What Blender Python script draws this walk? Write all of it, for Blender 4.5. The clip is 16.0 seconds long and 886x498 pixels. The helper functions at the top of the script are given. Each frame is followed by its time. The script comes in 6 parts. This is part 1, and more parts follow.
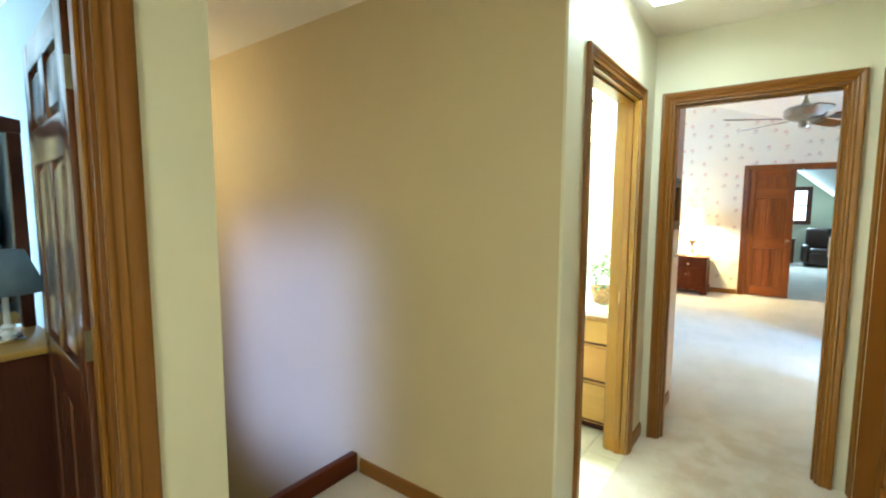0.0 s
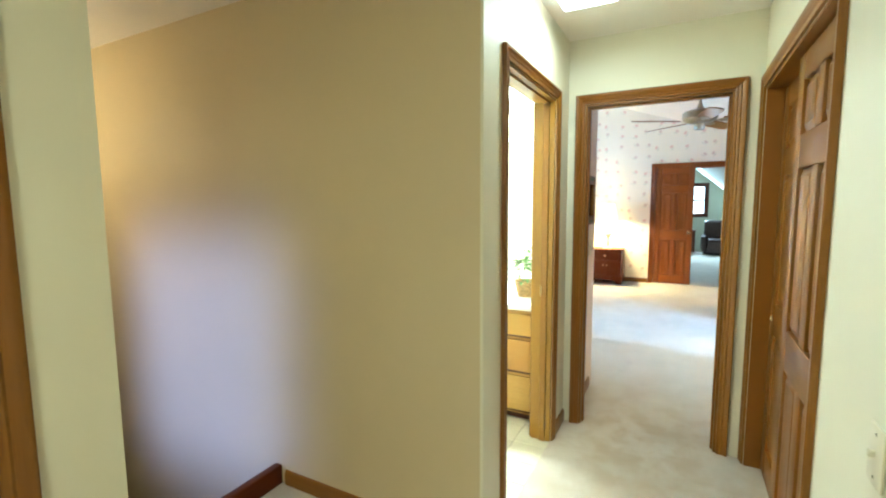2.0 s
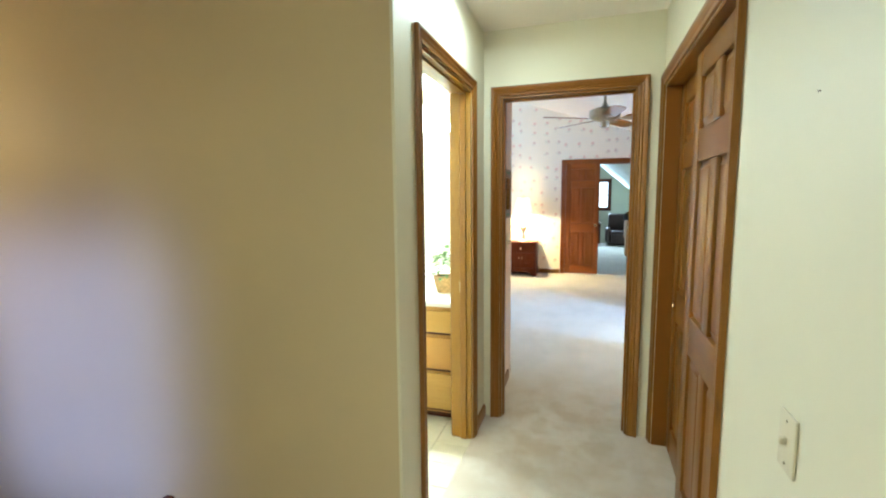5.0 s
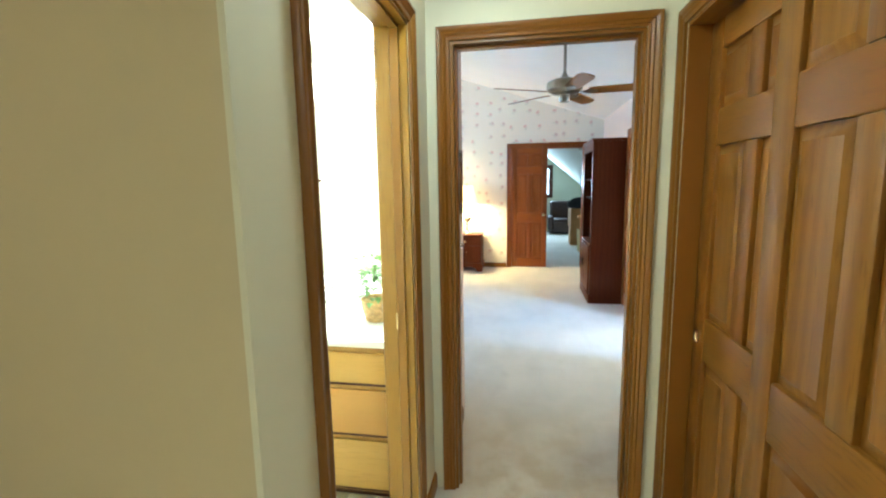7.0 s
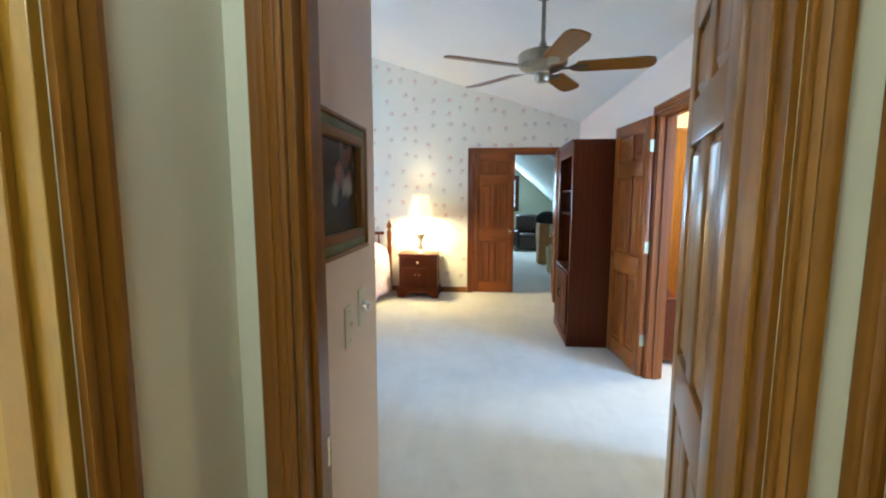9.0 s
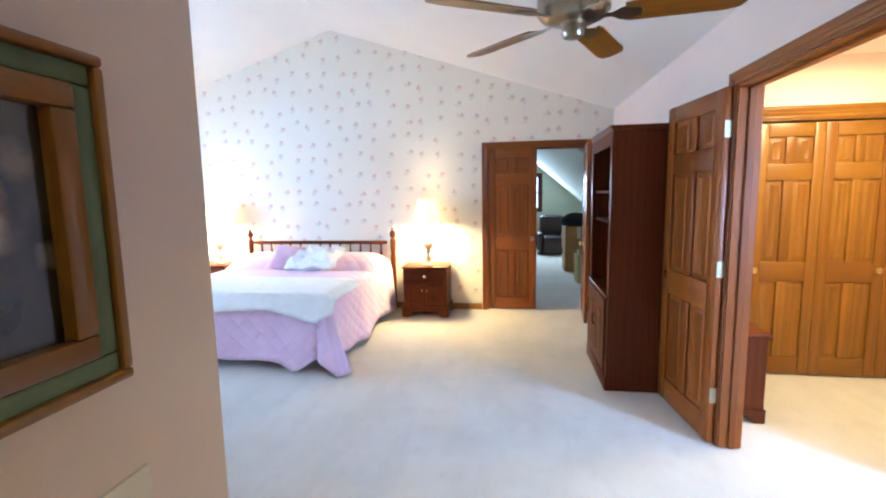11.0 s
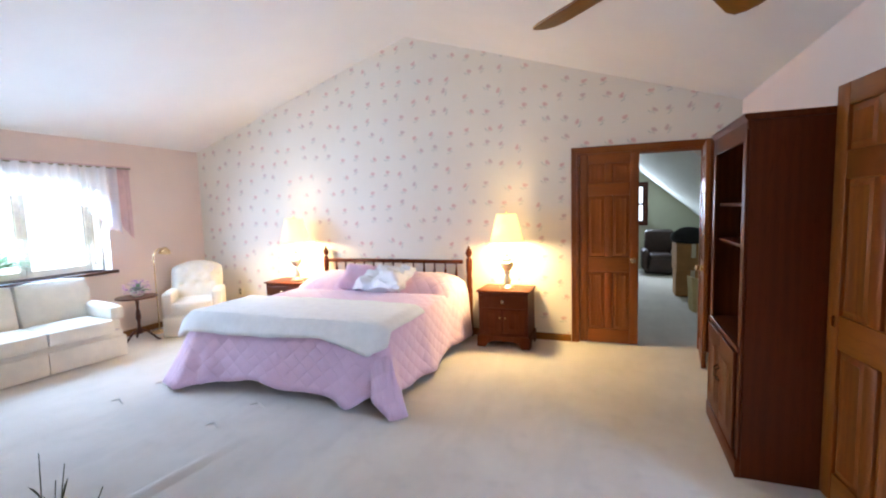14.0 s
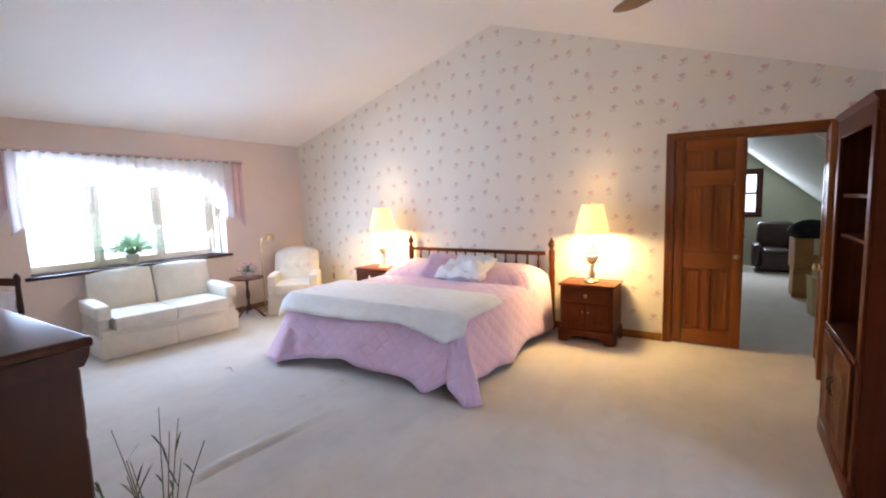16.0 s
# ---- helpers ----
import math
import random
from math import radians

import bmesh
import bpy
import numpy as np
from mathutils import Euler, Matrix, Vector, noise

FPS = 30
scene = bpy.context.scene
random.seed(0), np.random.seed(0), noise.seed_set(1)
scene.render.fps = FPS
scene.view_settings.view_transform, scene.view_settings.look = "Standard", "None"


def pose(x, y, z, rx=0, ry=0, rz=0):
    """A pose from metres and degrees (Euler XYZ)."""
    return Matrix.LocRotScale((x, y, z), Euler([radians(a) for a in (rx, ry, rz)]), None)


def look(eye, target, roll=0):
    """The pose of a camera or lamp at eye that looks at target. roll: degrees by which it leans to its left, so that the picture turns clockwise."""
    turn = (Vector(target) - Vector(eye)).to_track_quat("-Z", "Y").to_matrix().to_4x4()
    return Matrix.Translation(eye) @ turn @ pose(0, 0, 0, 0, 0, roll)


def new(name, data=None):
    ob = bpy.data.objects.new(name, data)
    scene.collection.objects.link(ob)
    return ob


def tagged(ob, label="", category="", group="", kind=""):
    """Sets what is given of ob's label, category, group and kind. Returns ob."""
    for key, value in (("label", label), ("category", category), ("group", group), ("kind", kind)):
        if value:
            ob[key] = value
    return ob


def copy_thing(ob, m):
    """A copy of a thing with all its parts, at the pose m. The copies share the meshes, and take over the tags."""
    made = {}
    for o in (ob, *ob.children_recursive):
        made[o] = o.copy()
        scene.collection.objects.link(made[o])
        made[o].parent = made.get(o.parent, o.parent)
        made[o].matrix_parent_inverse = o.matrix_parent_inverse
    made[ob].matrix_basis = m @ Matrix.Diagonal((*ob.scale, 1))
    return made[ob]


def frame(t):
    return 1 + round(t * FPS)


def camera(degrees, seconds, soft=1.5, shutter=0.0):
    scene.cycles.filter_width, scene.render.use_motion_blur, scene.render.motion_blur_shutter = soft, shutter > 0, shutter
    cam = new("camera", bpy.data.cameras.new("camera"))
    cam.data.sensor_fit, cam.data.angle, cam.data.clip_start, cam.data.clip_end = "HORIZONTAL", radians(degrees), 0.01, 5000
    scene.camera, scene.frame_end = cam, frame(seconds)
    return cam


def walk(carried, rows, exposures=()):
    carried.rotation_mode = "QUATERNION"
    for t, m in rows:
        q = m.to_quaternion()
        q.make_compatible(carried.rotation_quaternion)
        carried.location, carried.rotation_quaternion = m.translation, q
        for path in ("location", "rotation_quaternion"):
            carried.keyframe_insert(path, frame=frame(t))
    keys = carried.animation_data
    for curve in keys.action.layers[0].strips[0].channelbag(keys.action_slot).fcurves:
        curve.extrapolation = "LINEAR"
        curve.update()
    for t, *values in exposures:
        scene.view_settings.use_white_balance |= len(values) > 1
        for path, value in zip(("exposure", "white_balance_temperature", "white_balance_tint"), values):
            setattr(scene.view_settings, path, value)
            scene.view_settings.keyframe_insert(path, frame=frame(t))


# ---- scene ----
cam = camera(89.0, 16.0, soft=2.1)
PATH = [
    (0, (0.038, 0.033, 1.452), (-1.155, 1.626, 1.259), 0.2),
    (0.5, (0.044, 0.038, 1.453), (-1.097, 1.668, 1.261), 0.0),
    (1, (0.045, 0.049, 1.454), (-1.031, 1.723, 1.254), -0.1),
    (1.5, (0.052, 0.06, 1.458), (-0.956, 1.775, 1.25), -0.2),
    (2, (0.058, 0.07, 1.457), (-0.881, 1.824, 1.252), -0.4),
    (2.5, (0.062, 0.077, 1.455), (-0.805, 1.868, 1.258), -0.3),
    (3, (0.068, 0.085, 1.452), (-0.739, 1.904, 1.258), -0.3),
    (3.5, (0.074, 0.091, 1.453), (-0.68, 1.934, 1.257), -0.3),
    (4, (0.078, 0.094, 1.45), (-0.631, 1.953, 1.254), -0.3),
    (6.5, (-0.152, 0.726, 1.443), (-0.575, 2.66, 1.158), -0.9),
    (7, (-0.195, 1.031, 1.459), (-0.547, 2.979, 1.173), -1.0),
    (7.5, (-0.186, 1.397, 1.457), (-0.505, 3.352, 1.182), -1.6),
    (8, (-0.179, 1.736, 1.457), (-0.448, 3.701, 1.199), -1.5),
    (8.5, (-0.184, 2.016, 1.445), (-0.383, 3.991, 1.206), 0.1),
    (10.8, (-0.115, 3.088, 1.486), (-0.386, 5.053, 1.234), -0.5),
    (11, (-0.112, 3.169, 1.491), (-0.415, 5.13, 1.247), -1.0),
    (11.5, (-0.095, 3.332, 1.482), (-0.478, 5.284, 1.274), -1.5),
    (12, (-0.095, 3.467, 1.494), (-0.539, 5.409, 1.31), -1.7),
    (12.5, (-0.111, 3.585, 1.51), (-0.596, 5.517, 1.334), -1.4),
    (13, (-0.098, 3.691, 1.514), (-0.639, 5.608, 1.337), -1.4),
    (13.5, (-0.075, 3.752, 1.51), (-0.692, 5.646, 1.334), -1.4),
    (14, (-0.04, 3.801, 1.513), (-0.754, 5.661, 1.332), -1.7),
    (14.5, (-0.01, 3.823, 1.52), (-0.825, 5.639, 1.329), -2.0),
    (15, (0.014, 3.819, 1.515), (-0.896, 5.589, 1.318), -2.1),
    (15.5, (0.034, 3.815, 1.523), (-0.957, 5.539, 1.314), -2.0),
    (16, (0.04, 3.81, 1.525), (-1.02, 5.491, 1.308), -1.7),
]
walk(cam, [(t, look(eye, target, roll)) for t, eye, target, roll in PATH],
     [(0, 1.13, 5250, -7), (4, 1.02, 5250, -5), (6.5, 0.77, 5250, 0), (7, 0.88, 5150, -5), (7.5, 0.78, 5100, -8), (8, 0.58, 5050, -10), (8.5, 0.46, 5050, -8), (11, 0.62, 5290, 6), (12.5, 0.24, 5760, 12), (14.5, 0.13, 6150, 13), (16, -0.12, 6430, 17)])

# ---- world and lights ----
world = bpy.data.worlds.new("sky")
scene.world = world
world.use_nodes = True
_sky = world.node_tree.nodes.new("ShaderNodeTexSky")
_sky.sky_type, _sky.sun_disc = "NISHITA", False
_sky.sun_elevation, _sky.sun_rotation = radians(50), radians(20)
_bg = world.node_tree.nodes["Background"]
_bg.inputs["Strength"].default_value = 0.15
world.node_tree.links.new(_sky.outputs[0], _bg.inputs["Color"])


def area_lamp(name, eye, target, sx, sy, watts, colour):
    d = bpy.data.lights.new(name, "AREA")
    d.shape, d.size, d.size_y, d.energy, d.color = "RECTANGLE", sx, sy, watts, colour
    ob = new(name, d)
    ob.matrix_world = look(eye, target)
    return ob


def point_lamp(name, at, radius, watts, colour):
    d = bpy.data.lights.new(name, "POINT")
    d.shadow_soft_size, d.energy, d.color = radius, watts, colour
    ob = new(name, d)
    ob.location = at
    return ob


DAY, WARM, SOFTWARM = (0.70, 0.84, 1.0), (1.0, 0.67, 0.22), (1.0, 0.80, 0.55)
area_lamp("window_daylight", (-6.05, 6.45, 1.52), (-3.2, 6.1, 0.05), 2.0, 1.0, 138, (0.45, 0.66, 1.0))
area_lamp("attic_window_daylight", (0.17, 14.85, 1.5), (0.3, 9, 0.2), 0.7, 0.8, 60, DAY)
area_lamp("dressing_light", (2.2, 6.1, 2.40), (2.2, 6.1, 0), 0.4, 0.4, 40, (1.0, 0.78, 0.36))
area_lamp("dressing_window_daylight", (2.90, 4.06, 1.40), (0.2, 6.3, 0.35), 0.7, 1.0, 138, (0.45, 0.64, 1.0))
area_lamp("bathroom_light", (-1.45, 3.36, 2.22), (-1.4, 2.6, 0.9), 1.1, 0.12, 50, (1.0, 1.0, 0.88))
area_lamp("hall_ceiling_lamp", (-0.38, 2.28, 2.37), (-0.38, 2.28, 0), 0.2, 0.2, 4.6, (0.97, 1.0, 0.88))
# unseen fill added over the near end of the hall to brighten it
area_lamp("hall_south_lamp", (-0.45, -0.75, 2.40), (-0.45, -0.75, 0), 0.3, 0.3, 12, (1.0, 0.89, 0.66))
area_lamp("study_window_daylight", (-4.7, -0.8, 1.55), (0.4, 0.7, 1.1), 1.0, 1.1, 45, DAY)
# added lamp with no known window throws the blue patch on the stair wall
stair = area_lamp("stair_window_daylight", (-2.42, 0.70, 0.60), (-2.37, 3.0, 0.48), 1.34, 1.44, 3.7, (0.42, 0.46, 1.0))
stair.data.spread = radians(54)
point_lamp("stair_lamp", (-3.35, 0.95, 1.85), 0.12, 6.5, (1.0, 0.70, 0.40))
for bulb_x in (-1.14, -3.95):
    bulb = area_lamp("bedside_bulb", (bulb_x, 8.60, 1.150), (bulb_x, 8.60, 0.0), 0.24, 0.24, 29, (1.0, 0.71, 0.28))
    bulb.data.shape = "DISK"
    point_lamp("bedside_glow", (bulb_x, 8.60, 1.26), 0.075, 16, (1.0, 0.76, 0.42))

# ---- materials ----
def nodes_of(name):
    m = bpy.data.materials.new(name)
    m.use_nodes = True
    nt = m.node_tree
    return m, nt, nt.nodes["Principled BSDF"]


def node(nt, kind, **sets):
    n = nt.nodes.new(kind)
    for k, v in sets.items():
        n.inputs[k.replace("_", " ")].default_value = v
    return n


def mix_colour(nt, fac, a, b, mode="MIX"):
    n = nt.nodes.new("ShaderNodeMix")
    n.data_type, n.blend_type = "RGBA", mode
    for sock, v in ((n.inputs[0], fac), (n.inputs[6], a), (n.inputs[7], b)):
        if isinstance(v, bpy.types.NodeSocket):
            nt.links.new(v, sock)
        elif isinstance(v, (int, float)):
            sock.default_value = v
        else:
            sock.default_value = (*v, 1)
    return n.outputs[2]


def ramp(nt, src, lo, hi):
    n = nt.nodes.new("ShaderNodeMapRange")
    n.inputs["From Min"].default_value, n.inputs["From Max"].default_value = lo, hi
    nt.links.new(src, n.inputs["Value"])
    return n.outputs["Result"]


def coords(nt, scale=(1, 1, 1), kind="Object"):
    tc = nt.nodes.new("ShaderNodeTexCoord")
    mp = nt.nodes.new("ShaderNodeMapping")
    mp.inputs["Scale"].default_value = scale
    nt.links.new(tc.outputs[kind], mp.inputs["Vector"])
    return mp.outputs["Vector"]


def noise_of(nt, vec, scale, detail=4, rough=0.55):
    n = node(nt, "ShaderNodeTexNoise", Scale=scale, Detail=detail, Roughness=rough)
    nt.links.new(vec, n.inputs["Vector"])
    return n.outputs["Fac"]


def bump(nt, bsdf, height, strength, dist=0.01):
    b = node(nt, "ShaderNodeBump", Strength=strength, Distance=dist)
    nt.links.new(height, b.inputs["Height"])
    nt.links.new(b.outputs["Normal"], bsdf.inputs["Normal"])


def plain(name, colour, rough=0.6, vary=0.1, scale=6, bumps=0.1, bscale=60, metal=0.0, sheen=0.0, dist=0.004):
    m, nt, p = nodes_of(name)
    v = coords(nt)
    f = noise_of(nt, v, scale, 5)
    dark = tuple(c * (1 - vary) for c in colour)
    light = tuple(min(1, c * (1 + vary)) for c in colour)
    nt.links.new(mix_colour(nt, ramp(nt, f, 0.3, 0.7), dark, light), p.inputs["Base Color"])
    p.inputs["Roughness"].default_value, p.inputs["Metallic"].default_value = rough, metal
    if sheen:
        p.inputs["Sheen Weight"].default_value = sheen
    if bumps:
        bump(nt, p, noise_of(nt, v, bscale, 3), bumps, dist)
    return m


def wood(name, dark, light, axis="z", rough=0.35, gscale=9.0, coat=0.12, vary=0.22, spec=0.40):
    m, nt, p = nodes_of(name)
    long, cross = 0.10, 1.0
    sc = {"x": (long, cross, cross), "y": (cross, long, cross), "z": (cross, cross, long)}[axis]
    v = coords(nt, sc)
    info = nt.nodes.new("ShaderNodeObjectInfo")
    add = nt.nodes.new("ShaderNodeVectorMath")
    add.operation = "ADD"
    scl = nt.nodes.new("ShaderNodeVectorMath")
    scl.operation = "SCALE"
    comb = nt.nodes.new("ShaderNodeCombineXYZ")
    for i in range(3):
        nt.links.new(info.outputs["Random"], comb.inputs[i])
    nt.links.new(comb.outputs[0], scl.inputs[0])
    scl.inputs["Scale"].default_value = 7.0
    nt.links.new(v, add.inputs[0])
    nt.links.new(scl.outputs[0], add.inputs[1])
    vec = add.outputs[0]
    big = noise_of(nt, vec, gscale, 3, 0.6)
    wv = node(nt, "ShaderNodeTexWave", Scale=gscale * 0.8, Distortion=6.0, Detail=3.0)
    wv.inputs["Detail Scale"].default_value = 1.2
    wv.bands_direction = {"x": "Y", "y": "X", "z": "X"}[axis]
    nt.links.new(vec, wv.inputs["Vector"])
    fine = noise_of(nt, vec, gscale * 14, 2, 0.5)
    c = mix_colour(nt, wv.outputs["Fac"], dark, light)
    c = mix_colour(nt, ramp(nt, big, 0.3, 0.75), c, tuple(0.5 * (a + b) for a, b in zip(dark, light)))
    pores = ramp(nt, fine, 0.26, 0.46)
    c = mix_colour(nt, pores, tuple(0.93 * a for a in dark), c)
    blush = noise_of(nt, vec, gscale * 0.22, 2, 0.5)
    c = mix_colour(nt, ramp(nt, blush, 0.42, 0.72), c, (dark[0] * 0.90, dark[1] * 0.80, dark[2] * 0.8))
    hv = nt.nodes.new("ShaderNodeHueSaturation")
    mr = nt.nodes.new("ShaderNodeMapRange")
    nt.links.new(info.outputs["Random"], mr.inputs["Value"])
    mr.inputs["To Min"].default_value, mr.inputs["To Max"].default_value = 1 - vary * 0.5, 1 + vary * 0.5
    nt.links.new(mr.outputs["Result"], hv.inputs["Value"])
    nt.links.new(c, hv.inputs["Color"])
    nt.links.new(hv.outputs["Color"], p.inputs["Base Color"])
    p.inputs["Roughness"].default_value = rough
    p.inputs["Specular IOR Level"].default_value = spec
    p.inputs["Coat Weight"].default_value, p.inputs["Coat Roughness"].default_value = coat, 0.22
    bump(nt, p, fine, 0.05, 0.001)
    return m


OAK_D, OAK_L = (0.205, 0.080, 0.006), (0.290, 0.124, 0.010)
oak = {a: wood("stained_oak_" + a, OAK_D, OAK_L, a) for a in "xyz"}
red_oak = {a: wood("red_stained_oak_" + a, (0.205, 0.052, 0.004), (0.295, 0.084, 0.007), a, vary=0.3) for a in "xyz"}
CH_D, CH_L = (0.088, 0.020, 0.005), (0.130, 0.033, 0.008)
cherry = {a: wood("cherry_wood_" + a, CH_D, CH_L, a, 0.40, 8.0, 0.0, 0.2, 0.13) for a in "xyz"}
MAP_D, MAP_L = (0.46, 0.27, 0.055), (0.55, 0.34, 0.085)
blond = {a: wood("blond_oak_" + a, MAP_D, MAP_L, a, 0.4, 7.0, 0.1) for a in "xyz"}
DK_D, DK_L = (0.050, 0.014, 0.007), (0.085, 0.026, 0.012)
darkwood = {a: wood("dark_mahogany_" + a, DK_D, DK_L, a, 0.34, 8.0, 0.0, 0.2, 0.25) for a in "xyz"}

# brighter, yellower oak: bathroom light put into the colour of the jambs
golden = {a: wood("bath_lit_oak_" + a, (0.29, 0.145, 0.009), (0.36, 0.190, 0.015), a, 0.33) for a in "xyz"}
glossy_red = {a: wood("varnished_red_oak_" + a, (0.095, 0.026, 0.008), (0.135, 0.040, 0.011), a, 0.22, 9.0, 0.6, 0.2, 0.5) for a in "xyz"}
chest_wood = {a: wood("mahogany_varnish_" + a, (0.062, 0.017, 0.008), (0.098, 0.029, 0.012), a, 0.28, 8.0, 0.08, 0.15, 0.35) for a in "xyz"}

# stairwell wall: darker and yellower than the cream of the hall walls
tan_tone = plain("tan_wall_tone", (0.62, 0.51, 0.31), 0.55, 0.03, 1.2, 0.08, 220, dist=0.002)
cream_paint = plain("cream_wall_paint", (0.75, 0.71, 0.55), 0.55, 0.03, 1.2, 0.08, 220, dist=0.002)
pink_paint = plain("blush_wall_paint", (0.81, 0.65, 0.53), 0.6, 0.03, 1.2, 0.08, 220, dist=0.002)
white_paint = plain("white_ceiling_paint", (0.90, 0.845, 0.76), 0.8, 0.02, 2.0, 0.25, 90, dist=0.003)
bath_paint = plain("pale_bathroom_paint", (0.85, 0.80, 0.66), 0.5, 0.03, 1.5, 0.06, 200, dist=0.002)
sage_paint = plain("sage_attic_paint", (0.50, 0.52, 0.40), 0.7, 0.05, 2.0, 0.1, 150)
blue_paint = plain("grey_blue_paint", (0.50, 0.56, 0.60), 0.7, 0.04, 2.0, 0.1, 150)
popcorn = plain("textured_attic_ceiling", (0.66, 0.66, 0.58), 0.9, 0.14, 38, 0.9, 45, dist=0.02)
brass = plain("polished_brass", (0.74, 0.58, 0.34), 0.20, 0.06, 30, 0.0, metal=1.0)
lamp_brass = plain("pale_polished_brass", (0.74, 0.65, 0.50), 0.34, 0.06, 30, 0.0, metal=1.0)
pewter = plain("antique_brass", (0.32, 0.28, 0.21), 0.28, 0.08, 30, 0.05, 200, metal=1.0)
steel = plain("pale_brass_hinge", (0.36, 0.33, 0.22), 0.45, 0.08, 30, 0.0, metal=1.0)
chrome = plain("chrome", (0.85, 0.85, 0.85), 0.12, 0.03, 30, 0.0, metal=1.0)
dark_metal = plain("dark_iron", (0.03, 0.028, 0.026), 0.45, 0.2, 30, 0.1, metal=0.6)
upholstery = plain("ivory_upholstery", (0.76, 0.69, 0.56), 0.9, 0.06, 9, 0.35, 260, sheen=0.3, dist=0.003)
pillow_white = plain("white_cotton", (0.86, 0.85, 0.83), 0.9, 0.03, 9, 0.5, 30, sheen=0.2, dist=0.01)
throw_cloth = plain("cream_fleece_throw", (0.85, 0.83, 0.77), 0.95, 0.05, 12, 0.5, 190, sheen=0.4, dist=0.004)
pink_cotton = plain("pink_cotton", (0.76, 0.50, 0.61), 0.9, 0.06, 9, 0.3, 60, sheen=0.3)
laminate = plain("white_counter_laminate", (0.84, 0.83, 0.78), 0.3, 0.02, 5, 0.0)
porcelain = plain("white_porcelain", (0.86, 0.86, 0.84), 0.15, 0.01, 5, 0.0)
leather = plain("dark_brown_leather", (0.035, 0.018, 0.015), 0.45, 0.25, 14, 0.4, 120)
switch_plastic = plain("ivory_plastic", (0.72, 0.66, 0.50), 0.4, 0.03, 20, 0.0)
leaf_green = plain("green_leaf", (0.07, 0.17, 0.04), 0.5, 0.45, 18, 0.2, 40)
basket_leaf = plain("fresh_green_leaf", (0.20, 0.32, 0.10), 0.5, 0.4, 18, 0.2, 40)
def thin_leaf(name, colour):
    m, nt, p = nodes_of(name)
    f = noise_of(nt, coords(nt), 16, 3)
    c = mix_colour(nt, ramp(nt, f, 0.3, 0.7), tuple(0.75 * a for a in colour), colour)
    nt.links.new(c, p.inputs["Base Color"])
    p.inputs["Roughness"].default_value = 0.5
    tr = nt.nodes.new("ShaderNodeBsdfTranslucent")
    nt.links.new(c, tr.inputs["Color"])
    mx = nt.nodes.new("ShaderNodeMixShader")
    mx.inputs[0].default_value = 0.5
    nt.links.new(p.outputs[0], mx.inputs[1])
    nt.links.new(tr.outputs[0], mx.inputs[2])
    nt.links.new(mx.outputs[0], nt.nodes["Material Output"].inputs["Surface"])
    return m


fern_leaf = thin_leaf("thin_fern_leaf", (0.46, 0.60, 0.36))
reed = plain("dried_reed", (0.09, 0.09, 0.035), 0.7, 0.4, 20, 0.2, 60)
lilac = plain("lilac_petals", (0.50, 0.24, 0.42), 0.8, 0.4, 30, 0.2, 60)
wicker = plain("woven_wicker", (0.42, 0.26, 0.10), 0.7, 0.4, 60, 0.8, 70, dist=0.01)
terracotta = plain("pale_ceramic", (0.66, 0.60, 0.50), 0.4, 0.1, 10, 0.05, 60)
cardboard = plain("cardboard", (0.42, 0.22, 0.085), 0.85, 0.15, 6, 0.15, 90)
manila = plain("manila_paper", (0.60, 0.50, 0.26), 0.8, 0.12, 9, 0.4, 40)
black_cloth = plain("black_cloth", (0.012, 0.012, 0.014), 0.9, 0.3, 14, 0.5, 40)
green_mat = plain("green_frame_band", (0.12, 0.17, 0.07), 0.5, 0.2, 14, 0.1, 90)
linoleum = plain("pale_vinyl_tile", (0.70, 0.66, 0.50), 0.35, 0.08, 8, 0.05, 80)
grout = plain("grey_grout", (0.40, 0.36, 0.28), 0.8, 0.1, 20, 0.1, 80)


